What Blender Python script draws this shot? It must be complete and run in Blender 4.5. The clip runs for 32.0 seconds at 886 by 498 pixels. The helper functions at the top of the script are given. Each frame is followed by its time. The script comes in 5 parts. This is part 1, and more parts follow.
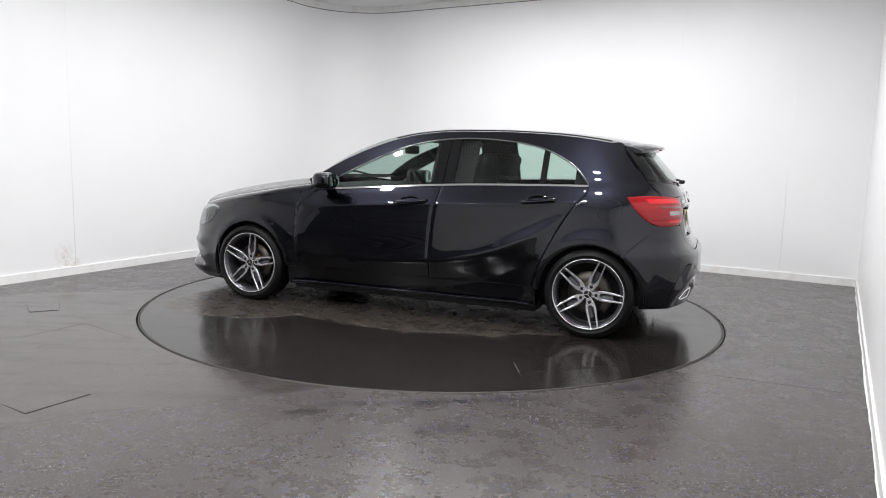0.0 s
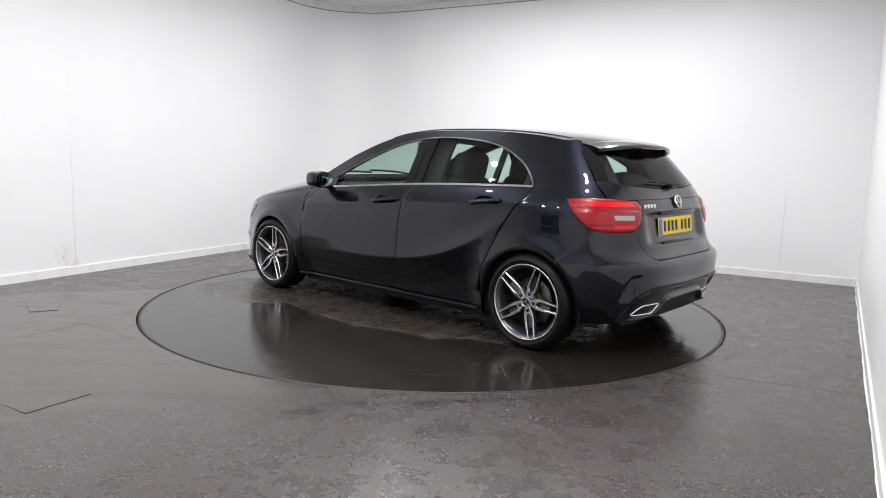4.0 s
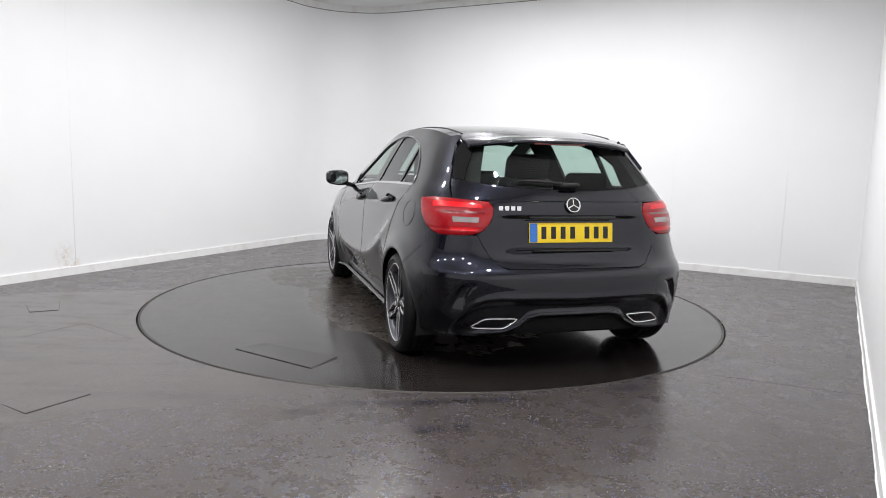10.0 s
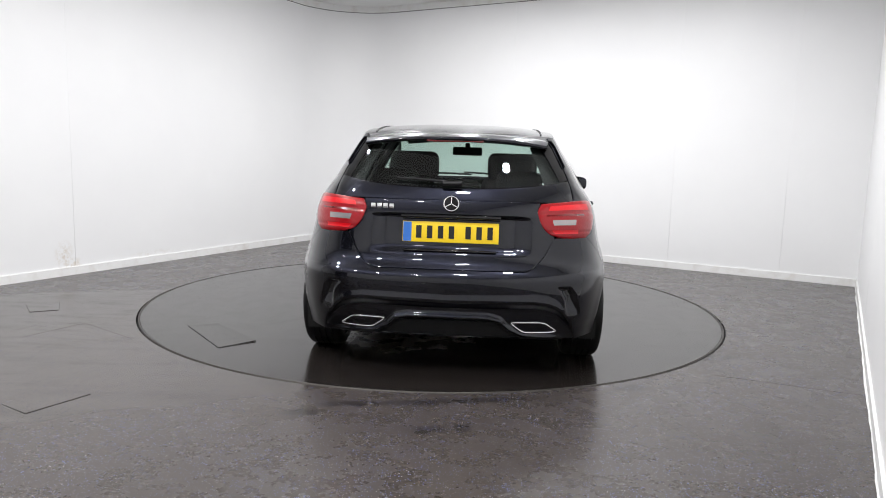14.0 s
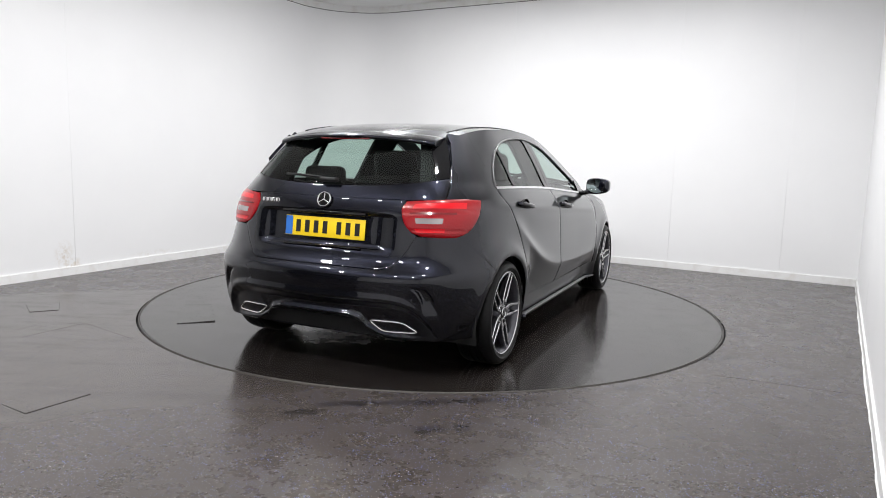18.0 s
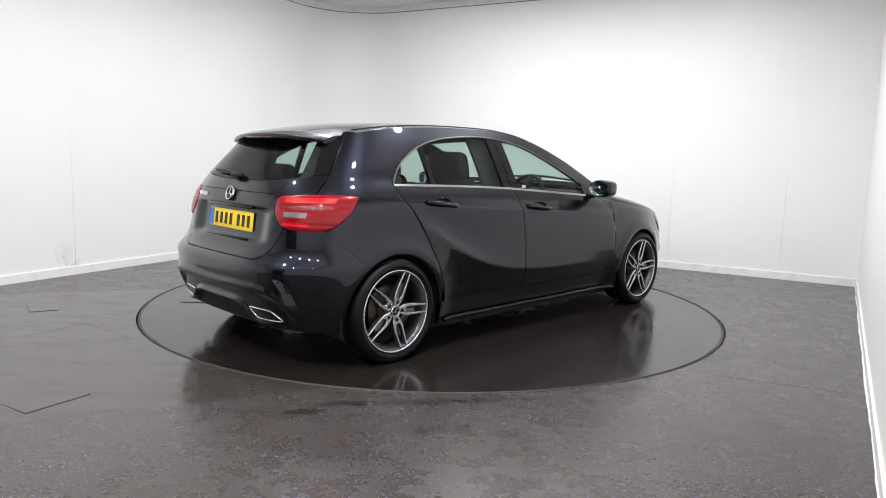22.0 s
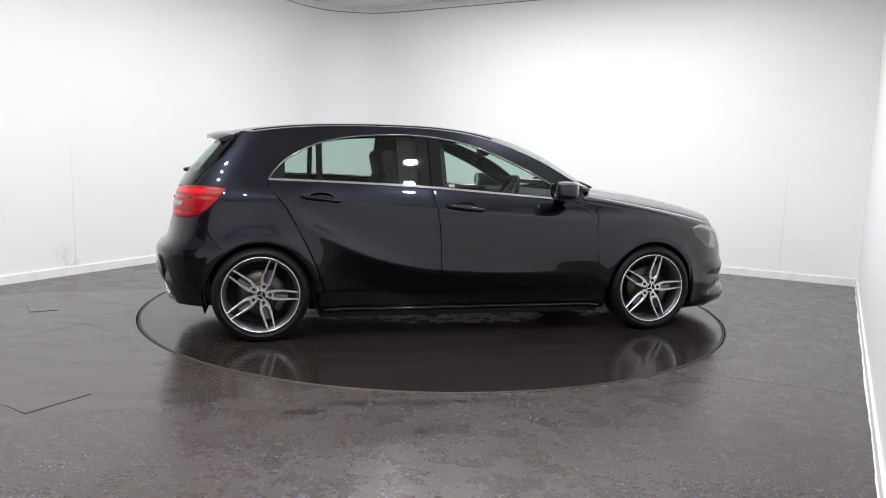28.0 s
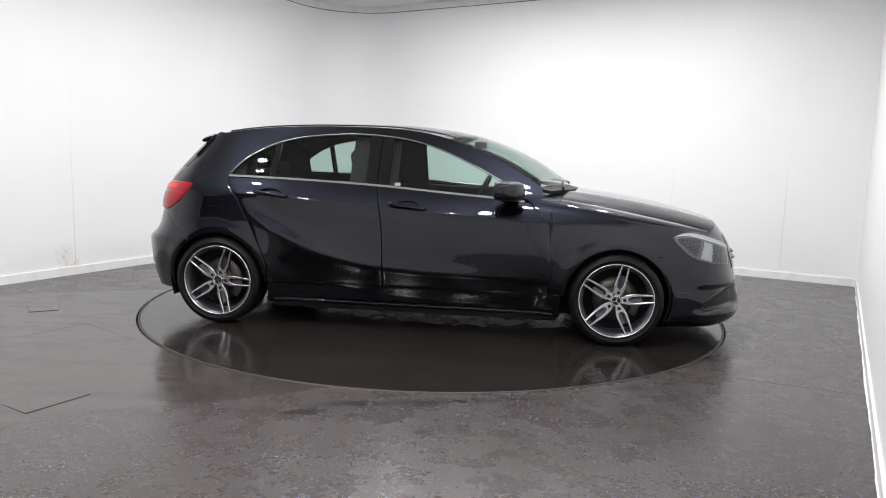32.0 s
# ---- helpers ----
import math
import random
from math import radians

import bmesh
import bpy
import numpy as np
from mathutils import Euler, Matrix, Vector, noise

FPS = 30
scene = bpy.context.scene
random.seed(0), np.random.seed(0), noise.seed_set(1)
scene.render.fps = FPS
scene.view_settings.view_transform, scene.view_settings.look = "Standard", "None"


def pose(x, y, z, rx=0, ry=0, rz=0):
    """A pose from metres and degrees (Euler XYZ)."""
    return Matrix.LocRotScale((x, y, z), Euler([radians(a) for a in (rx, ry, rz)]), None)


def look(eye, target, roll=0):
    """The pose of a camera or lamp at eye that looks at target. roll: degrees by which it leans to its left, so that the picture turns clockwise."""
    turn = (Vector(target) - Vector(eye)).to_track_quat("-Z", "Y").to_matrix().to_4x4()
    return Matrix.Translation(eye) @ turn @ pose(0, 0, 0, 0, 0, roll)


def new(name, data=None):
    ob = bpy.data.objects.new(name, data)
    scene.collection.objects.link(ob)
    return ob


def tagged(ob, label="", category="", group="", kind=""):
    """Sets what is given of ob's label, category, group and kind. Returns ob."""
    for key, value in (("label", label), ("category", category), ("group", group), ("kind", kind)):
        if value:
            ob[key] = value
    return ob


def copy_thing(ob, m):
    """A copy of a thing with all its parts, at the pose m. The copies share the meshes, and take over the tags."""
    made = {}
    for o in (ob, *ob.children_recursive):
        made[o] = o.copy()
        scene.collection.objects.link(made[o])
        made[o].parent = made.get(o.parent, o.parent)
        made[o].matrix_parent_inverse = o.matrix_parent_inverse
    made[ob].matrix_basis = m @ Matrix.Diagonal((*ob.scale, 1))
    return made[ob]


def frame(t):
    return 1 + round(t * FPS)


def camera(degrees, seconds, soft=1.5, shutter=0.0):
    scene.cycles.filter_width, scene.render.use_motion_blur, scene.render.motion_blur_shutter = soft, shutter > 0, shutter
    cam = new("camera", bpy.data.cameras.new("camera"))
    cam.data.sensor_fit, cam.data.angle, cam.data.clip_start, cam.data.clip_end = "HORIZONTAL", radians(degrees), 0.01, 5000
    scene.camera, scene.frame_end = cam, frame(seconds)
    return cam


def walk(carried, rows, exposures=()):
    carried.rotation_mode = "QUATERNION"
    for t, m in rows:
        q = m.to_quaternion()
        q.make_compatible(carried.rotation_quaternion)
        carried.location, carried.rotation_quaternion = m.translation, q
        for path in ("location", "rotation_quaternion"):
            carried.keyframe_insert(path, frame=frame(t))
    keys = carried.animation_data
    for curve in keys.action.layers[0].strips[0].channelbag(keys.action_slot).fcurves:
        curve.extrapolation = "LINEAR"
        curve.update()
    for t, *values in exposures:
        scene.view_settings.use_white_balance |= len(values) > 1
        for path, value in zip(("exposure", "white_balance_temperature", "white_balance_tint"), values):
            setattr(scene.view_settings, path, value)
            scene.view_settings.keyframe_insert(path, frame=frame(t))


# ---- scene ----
cam = camera(64.70, 32.0, soft=0.95)
EYE = (0.0, -5.685, 1.2076)
STAND = look(EYE, (0.0611, -0.7305, 0.5381), 1.606)
walk(cam, [(0.0, STAND), (32.0, STAND)], [(0.0, 0.0), (32.0, 0.0)])

# ---- light: the room is closed, its ceiling fittings are the only light ----
world = bpy.data.worlds.new("world")
scene.world = world
world.use_nodes = True
world.node_tree.nodes["Background"].inputs[0].default_value = (0.02, 0.02, 0.02, 1)
LAMP_WATTS = 27.0


# ---- materials ----
def mat(name, colour=(0.5, 0.5, 0.5), rough=0.5, metal=0.0, coat=0.0, spec=0.5, glow=0.0):
    m = bpy.data.materials.new(name)
    m.use_nodes = True
    b = m.node_tree.nodes["Principled BSDF"]
    b.inputs["Base Color"].default_value = (*colour, 1)
    b.inputs["Roughness"].default_value = rough
    b.inputs["Metallic"].default_value = metal
    b.inputs["Coat Weight"].default_value = coat
    b.inputs["Coat Roughness"].default_value = 0.02
    b.inputs["Specular IOR Level"].default_value = spec
    if glow:
        b.inputs["Emission Color"].default_value = (*colour, 1)
        b.inputs["Emission Strength"].default_value = glow
    return m


def node(m, kind, **inputs):
    n = m.node_tree.nodes.new(kind)
    for key, value in inputs.items():
        n.inputs[key.replace("_", " ")].default_value = value
    return n


def link(m, a, b):
    m.node_tree.links.new(a, b)


def shader(m):
    return m.node_tree.nodes["Principled BSDF"]


def coords(m, scale=1.0, space="Object"):
    c = m.node_tree.nodes.new("ShaderNodeTexCoord")
    mp = m.node_tree.nodes.new("ShaderNodeMapping")
    mp.inputs["Scale"].default_value = (scale, scale, scale) if isinstance(scale, (int, float)) else scale
    link(m, c.outputs[space], mp.inputs["Vector"])
    return mp.outputs["Vector"]


def noise_tex(m, vec, scale, detail=4.0, rough=0.55, distort=0.0):
    n = node(m, "ShaderNodeTexNoise", Scale=scale, Detail=detail, Roughness=rough, Distortion=distort)
    link(m, vec, n.inputs["Vector"])
    return n.outputs["Fac"]


def ramp(m, fac, stops):
    n = m.node_tree.nodes.new("ShaderNodeValToRGB")
    while len(n.color_ramp.elements) < len(stops):
        n.color_ramp.elements.new(0.5)
    for el, (p, c) in zip(n.color_ramp.elements, stops):
        el.position = p
        el.color = (*c, 1) if isinstance(c, tuple) else (c, c, c, 1)
    link(m, fac, n.inputs["Fac"])
    return n.outputs["Color"]


def mix_colour(m, fac, a, b):
    n = m.node_tree.nodes.new("ShaderNodeMix")
    n.data_type = "RGBA"
    for sock, val in ((n.inputs[0], fac), (n.inputs[6], a), (n.inputs[7], b)):
        if isinstance(val, bpy.types.NodeSocket):
            link(m, val, sock)
        else:
            sock.default_value = (*val, 1) if isinstance(val, tuple) else val
    return n.outputs[2]


def maths(m, op, a, b=0.0, clamp=False):
    n = m.node_tree.nodes.new("ShaderNodeMath")
    n.operation, n.use_clamp = op, clamp
    for sock, val in ((n.inputs[0], a), (n.inputs[1], b)):
        if isinstance(val, bpy.types.NodeSocket):
            link(m, val, sock)
        else:
            sock.default_value = val
    return n.outputs[0]


def bump(m, height, strength, distance=0.002):
    n = node(m, "ShaderNodeBump", Strength=strength, Distance=distance)
    link(m, height, n.inputs["Height"])
    link(m, n.outputs["Normal"], shader(m).inputs["Normal"])


def blob(m, vec, x, y, rx, ry, turn=0.0, wobble=None, amount=0.5):
    """1 inside a wobbly oval at (x, y), falling to 0 across its rim."""
    mp = m.node_tree.nodes.new("ShaderNodeMapping")
    mp.vector_type = "TEXTURE"
    mp.inputs["Location"].default_value = (x, y, 0)
    mp.inputs["Rotation"].default_value = (0, 0, radians(turn))
    mp.inputs["Scale"].default_value = (rx, ry, 1)
    link(m, vec, mp.inputs["Vector"])
    flat = m.node_tree.nodes.new("ShaderNodeVectorMath")
    flat.operation = "MULTIPLY"
    flat.inputs[1].default_value = (1, 1, 0)
    link(m, mp.outputs["Vector"], flat.inputs[0])
    ln = m.node_tree.nodes.new("ShaderNodeVectorMath")
    ln.operation = "LENGTH"
    link(m, flat.outputs[0], ln.inputs[0])
    d = ln.outputs["Value"]
    if wobble is not None:
        d = maths(m, "ADD", d, maths(m, "MULTIPLY", maths(m, "SUBTRACT", wobble, 0.5), amount))
    return d


WHITE_WALL = mat("white wall panel", (0.80, 0.80, 0.80), 0.45)
v_ = coords(WHITE_WALL)
link(WHITE_WALL, ramp(WHITE_WALL, noise_tex(WHITE_WALL, v_, 1.3, 5), [(0.3, (0.845, 0.845, 0.848)), (0.7, (0.870, 0.870, 0.870))]), shader(WHITE_WALL).inputs["Base Color"])

base_ = shader(WHITE_WALL).inputs["Base Color"].links[0].from_socket
for px, py, pz, sx_, sz_, k in ((-3.41, 0.72, 0.19, 0.11, 0.16, 0.5), (-3.36, 0.80, 0.10, 0.10, 0.07, 0.5), (-2.9, 1.60, 0.1, 0.4, 0.05, 0.2)):
    mp_ = WHITE_WALL.node_tree.nodes.new("ShaderNodeMapping")
    mp_.vector_type = "TEXTURE"
    mp_.inputs["Location"].default_value = (px, py, pz)
    mp_.inputs["Scale"].default_value = (sx_, sx_, sz_)
    link(WHITE_WALL, v_, mp_.inputs["Vector"])
    ln_ = WHITE_WALL.node_tree.nodes.new("ShaderNodeVectorMath")
    ln_.operation = "LENGTH"
    link(WHITE_WALL, mp_.outputs["Vector"], ln_.inputs[0])
    st_ = maths(WHITE_WALL, "MULTIPLY", ramp(WHITE_WALL, ln_.outputs["Value"], [(0.2, 1.0), (1.0, 0.0)]), ramp(WHITE_WALL, noise_tex(WHITE_WALL, v_, 22, 6, 0.7), [(0.45, 0.0), (0.6, 1.0)]))
    base_ = mix_colour(WHITE_WALL, maths(WHITE_WALL, "MULTIPLY", st_, k), base_, (0.55, 0.46, 0.34))
link(WHITE_WALL, base_, shader(WHITE_WALL).inputs["Base Color"])

GREY_WALL = mat("plain white wall", (0.5, 0.5, 0.5), 0.7)
v2_ = coords(GREY_WALL)
link(GREY_WALL, ramp(GREY_WALL, noise_tex(GREY_WALL, v2_, 1.5, 5), [(0.3, 0.83), (0.7, 0.87)]), shader(GREY_WALL).inputs["Base Color"])
DOOR_DARK = mat("assumed door dark steel", (0.09, 0.09, 0.095), 0.55, 0.2)

TRIM_WHITE = mat("white painted skirting", (0.78, 0.78, 0.77), 0.4)
v_ = coords(TRIM_WHITE)
link(TRIM_WHITE, ramp(TRIM_WHITE, noise_tex(TRIM_WHITE, v_, 9, 6), [(0.25, (0.74, 0.72, 0.69)), (0.5, (0.84, 0.84, 0.83))]), shader(TRIM_WHITE).inputs["Base Color"])
CEILING = mat("pale grey ceiling", (0.55, 0.55, 0.55), 0.8)
v_ = coords(CEILING)
link(CEILING, ramp(CEILING, noise_tex(CEILING, v_, 2.2, 6), [(0.3, 0.82), (0.7, 0.88)]), shader(CEILING).inputs["Base Color"])
DARK_LINE = mat("dark joint", (0.08, 0.08, 0.08), 0.8)
RIM_EDGE = mat("worn dark metal rim", (0.06, 0.055, 0.05), 0.45, 0.6)
FITTING = mat("white lamp housing", (0.75, 0.75, 0.75), 0.4)

# floor vinyl: grey-brown, flecked, wet over most of the plan
def floor_material(name, turning):
    m = mat(name, (0.05, 0.046, 0.043), 0.3)
    v = coords(m)
    mid = noise_tex(m, v, 6, 6, 0.65)
    broad = noise_tex(m, v, 1.1, 5, 0.6)
    wob = noise_tex(m, v, 2.2, 8, 0.68)
    base = mix_colour(m, mid, (0.045, 0.0372, 0.0325), (0.086, 0.0715, 0.0615))
    base = mix_colour(m, maths(m, "MULTIPLY", broad, 0.5), base, (0.053, 0.046, 0.0445))
    grain = noise_tex(m, v, 75, 3, 0.7)
    base = mix_colour(m, ramp(m, grain, [(0.40, 0.0), (0.62, 0.38)]), base, (0.020, 0.0175, 0.0160))
    flecks = []
    for scale, size, share, k in ((120.0, 0.27, 0.55, 1), (62.0, 0.15, 0.66, 0)):
        vor = node(m, "ShaderNodeTexVoronoi", Scale=scale)
        link(m, v, vor.inputs["Vector"])
        sep = m.node_tree.nodes.new("ShaderNodeSeparateColor")
        link(m, vor.outputs["Color"], sep.inputs[0])
        f = maths(m, "MULTIPLY", maths(m, "LESS_THAN", vor.outputs["Distance"], size), maths(m, "GREATER_THAN", sep.outputs[0], share))
        tone = ramp(m, sep.outputs[1], [(0.0, (0.32, 0.32, 0.38)), (0.35, (0.15, 0.20, 0.52)), (0.6, (0.18, 0.22, 0.50)), (0.8, (0.30, 0.21, 0.17)), (1.0, (0.62, 0.62, 0.64))])
        flecks.append((f, tone))
    if turning:
        # a dry, dusty streak lies under the car and along one flank
        d1 = blob(m, v, 0.2, 0.12, 1.85, 0.95, -2, wob, 0.55)
        d2 = blob(m, v, 1.25, 0.68, 0.72, 0.60, 20, wob, 0.5)
        d = maths(m, "MINIMUM", d1, d2)
        dry = ramp(m, d, [(0.90, 1.0), (0.94, 0.0)])
        rim = maths(m, "MULTIPLY", ramp(m, d, [(0.80, 0.0), (0.91, 1.0), (0.945, 0.0)]), ramp(m, noise_tex(m, v, 9, 5), [(0.45, 0.0), (0.65, 1.0)]))
        wet = maths(m, "SUBTRACT", 1.0, dry)
        base = mix_colour(m, maths(m, "MULTIPLY", wet, 0.85), base, (0.0105, 0.0086, 0.0074))
        grime = mix_colour(m, mid, (0.014, 0.0112, 0.0090), (0.060, 0.049, 0.038))
        base = mix_colour(m, maths(m, "MULTIPLY", dry, 0.8), base, grime)
        base = mix_colour(m, maths(m, "MULTIPLY", rim, 0.7), base, (0.12, 0.104, 0.086))
        spots = ramp(m, noise_tex(m, v, 5.0, 3), [(0.62, 0.0), (0.68, 1.0)])
        base = mix_colour(m, maths(m, "MULTIPLY", maths(m, "MULTIPLY", spots, dry), 0.7), base, (0.012, 0.011, 0.010))
        wet_rough = ramp(m, mid, [(0.3, 0.10), (0.75, 0.22)])
        fleck_gain = 0.10
    else:
        d1 = blob(m, v, -2.6, -1.45, 4.5, 1.52, 19, wob, 0.16)
        wet = ramp(m, d1, [(0.955, 1.0), (1.0, 0.0)])
        # tyre tracks run in from the assumed door side towards the disc
        for off, gain in ((-1.02, 0.55), (-1.62, 0.7)):
            mp = m.node_tree.nodes.new("ShaderNodeMapping")
            mp.vector_type = "TEXTURE"
            mp.inputs["Location"].default_value = (-2.4, off, 0)
            mp.inputs["Rotation"].default_value = (0, 0, radians(31))
            mp.inputs["Scale"].default_value = (1.6, 0.13, 1)
            link(m, v, mp.inputs["Vector"])
            sx = m.node_tree.nodes.new("ShaderNodeSeparateXYZ")
            link(m, mp.outputs["Vector"], sx.inputs[0])
            band = maths(m, "SUBTRACT", 1.0, maths(m, "ABSOLUTE", sx.outputs["Y"]), True)
            ends = maths(m, "SUBTRACT", 1.0, maths(m, "POWER", maths(m, "ABSOLUTE", sx.outputs["X"]), 4.0), True)
            ribs = ramp(m, noise_tex(m, coords(m, (9.0, 26.0, 1.0)), 2.2, 5), [(0.45, 0.0), (0.62, 1.0)])
            track = maths(m, "MULTIPLY", maths(m, "MULTIPLY", maths(m, "MULTIPLY", band, ends), ribs), gain)
            base = mix_colour(m, track, base, (0.085, 0.068, 0.05))
            wet = maths(m, "MULTIPLY", wet, maths(m, "SUBTRACT", 1.0, track))
        # damp stains in front of the disc
        for sx_, sy_, rx, ry in ((-0.01, -2.72, 0.09, 0.05), (0.15, -2.69, 0.06, 0.06), (1.07, -2.09, 0.1, 0.05), (-0.42, -2.43, 0.16, 0.05), (-0.6, -2.55, 0.1, 0.04), (0.1, -2.36, 0.5, 0.05), (1.75, -1.45, 0.2, 0.09)):
            s = ramp(m, blob(m, v, sx_, sy_, rx, ry, 10, noise_tex(m, v, 14, 4), 1.8), [(0.6, 1.0), (1.05, 0.0)])
            base = mix_colour(m, maths(m, "MULTIPLY", s, 0.65), base, (0.010, 0.009, 0.009))
        wet_rough = ramp(m, mid, [(0.3, 0.09), (0.75, 0.19)])
        # damp mottling of the dry vinyl
        mott = ramp(m, noise_tex(m, v, 26, 6, 0.7), [(0.42, 0.0), (0.62, 1.0)])
        near = ramp(m, noise_tex(m, v, 0.9, 3), [(0.40, 0.25), (0.62, 1.0)])
        mott = maths(m, "MULTIPLY", maths(m, "MULTIPLY", mott, near), maths(m, "SUBTRACT", 1.0, wet))
        base = mix_colour(m, maths(m, "MULTIPLY", mott, 0.38), base, (0.020, 0.0168, 0.0152))
        # streaks of drying water across the wet part
        sm = m.node_tree.nodes.new("ShaderNodeMapping")
        sm.inputs["Rotation"].default_value = (0, 0, radians(-28))
        sm.inputs["Scale"].default_value = (0.55, 3.4, 1.0)
        link(m, v, sm.inputs["Vector"])
        streak = ramp(m, noise_tex(m, sm.outputs["Vector"], 2.6, 7, 0.68), [(0.46, 0.0), (0.60, 1.0)])
        base = mix_colour(m, maths(m, "MULTIPLY", maths(m, "MULTIPLY", streak, wet), 0.55), base, (0.026, 0.0215, 0.0185))
        wet_rough = mix_colour(m, streak, wet_rough, ramp(m, mid, [(0.3, 0.16), (0.75, 0.30)]))
        fleck_gain = maths(m, "MULTIPLY", maths(m, "SUBTRACT", 1.0, maths(m, "MULTIPLY", wet, 0.6)), ramp(m, noise_tex(m, v, 1.7, 3), [(0.35, 0.40), (0.65, 1.0)]))
    for f, tone in flecks:
        base = mix_colour(m, maths(m, "MULTIPLY", f, fleck_gain), base, tone)
    dry_rough = ramp(m, mid, [(0.25, 0.21), (0.8, 0.36)])
    if not turning:
        bump(m, maths(m, "MULTIPLY", noise_tex(m, v, 130, 3, 0.6), maths(m, "SUBTRACT", 1.0, wet)), 0.05, 0.001)
    link(m, base, shader(m).inputs["Base Color"])
    link(m, mix_colour(m, wet, dry_rough, wet_rough), shader(m).inputs["Roughness"])
    shader(m).inputs["Specular IOR Level"].default_value = 0.42
    return m


FLOOR = floor_material("speckled vinyl floor", False)
DISC = floor_material("wet turntable vinyl", True)

PAINT = mat("black metallic car paint", (0.0080, 0.0087, 0.0140), 0.34, 1.0, 1.0, 0.5)
shader(PAINT).inputs["Coat IOR"].default_value = 1.48
GLOSS_BLACK = mat("gloss black plastic", (0.004, 0.004, 0.0045), 0.04)
SATIN_BLACK = mat("satin black plastic", (0.007, 0.007, 0.0075), 0.5, 0.0, 0.0, 0.3)
MATT_DARK = mat("dark underside", (0.008, 0.008, 0.008), 0.85)
CHROME = mat("polished chrome", (0.80, 0.80, 0.80), 0.10, 1.0)
MACHINED = mat("machined alloy face", (0.66, 0.66, 0.675), 0.24, 0.95)
ALLOY_GREY = mat("grey painted alloy", (0.10, 0.10, 0.112), 0.3, 0.7)
TRIM_DARK = mat("dark satin metal trim", (0.20, 0.20, 0.20), 0.28, 1.0)
STEEL = mat("brake steel", (0.10, 0.09, 0.08), 0.45, 1.0)
RUST = mat("brake hub rust", (0.12, 0.075, 0.035), 0.7, 0.3)
TYRE = mat("tyre rubber", (0.0055, 0.0055, 0.0055), 0.42, 0.0, 0.0, 0.2)
RED_LENS = mat("red lamp lens", (0.27, 0.001, 0.005), 0.28, 0.0, 0.6, 0.2)
RED_DEEP = mat("deep red lamp band", (0.13, 0.0008, 0.002), 0.2, 0.0, 1.0)
CLEAR_LENS = mat("clear lamp lens", (0.50, 0.49, 0.49), 0.12, 0.4)
REVERSE_LENS = mat("frosted reversing lens", (0.38, 0.345, 0.345), 0.14, 0.6)
LAMP_GREY = mat("headlamp reflector", (0.13, 0.132, 0.14), 0.2, 0.8)
LAMP_CHROME = mat("headlamp bright reflector", (0.42, 0.42, 0.43), 0.25, 0.9)
LAMP_DARK = mat("headlamp dark insert", (0.022, 0.022, 0.025), 0.15, 0.2)
RED_BRIGHT = mat("bright red lamp band", (0.62, 0.003, 0.010), 0.28, 0.0, 0.6, 0.2)
for m_ in (RED_LENS, RED_BRIGHT):
    cells = node(m_, "ShaderNodeTexVoronoi", Scale=85.0)
    link(m_, coords(m_), cells.inputs["Vector"])
    bump(m_, cells.outputs["Distance"], 0.14, 0.004)
YELLOW = mat("reflective yellow plate", (0.95, 0.66, 0.012), 0.4)
BLUE = mat("blue plate band", (0.03, 0.16, 0.56), 0.35)
PRINT = mat("black print", (0.006, 0.006, 0.006), 0.5)
SEAT = mat("dark seat cloth", (0.016, 0.015, 0.015), 0.8)
CABIN = mat("dark cabin plastic", (0.009, 0.009, 0.009), 0.7, 0.0, 0.0, 0.25)
MIRROR = mat("mirror glass", (0.30, 0.36, 0.36), 0.02, 1.0)


def glass(name, tint):
    m = bpy.data.materials.new(name)
    m.use_nodes = True
    nt = m.node_tree
    nt.nodes.remove(nt.nodes["Principled BSDF"])
    tr, gl, lw, mx = (nt.nodes.new(k) for k in ("ShaderNodeBsdfTransparent", "ShaderNodeBsdfGlossy", "ShaderNodeLayerWeight", "ShaderNodeMixShader"))
    tr.inputs["Color"].default_value = (*tint, 1)
    gl.inputs["Roughness"].default_value = 0.0
    lw.inputs["Blend"].default_value = 0.5
    steep = maths(m, "POWER", lw.outputs["Facing"], 5.0)
    nt.links.new(maths(m, "ADD", maths(m, "MULTIPLY", steep, 0.9), 0.055), mx.inputs[0])
    nt.links.new(tr.outputs[0], mx.inputs[1])
    nt.links.new(gl.outputs[0], mx.inputs[2])
    nt.links.new(mx.outputs[0], nt.nodes["Material Output"].inputs[0])
    return m


GLASS = glass("green tinted car glass", (0.70, 0.82, 0.77))
HEAD_GLASS = glass("clear headlamp glass", (0.9, 0.92, 0.92))
PRIVACY = glass("rear car glass", (0.66, 0.78, 0.73))


# ---- mesh helpers ----
def finish(bm, smooth=True):
    for f in bm.faces:
        f.smooth = smooth
    return bm


def part(name, bm, material, parent=None, label="", sharp=None):
    me = bpy.data.meshes.new(name)
    bm.normal_update()
    if sharp is not None:
        for e in bm.edges:
            e.smooth = not (len(e.link_faces) == 2 and e.calc_face_angle(0) > radians(sharp))
    bm.to_mesh(me)
    bm.free()
    for mt in material if isinstance(material, (list, tuple)) else (material,):
        me.materials.append(mt)
    ob = new(name, me)
    if parent is not None:
        ob.parent = parent
    if label:
        ob["label"] = label
    return ob


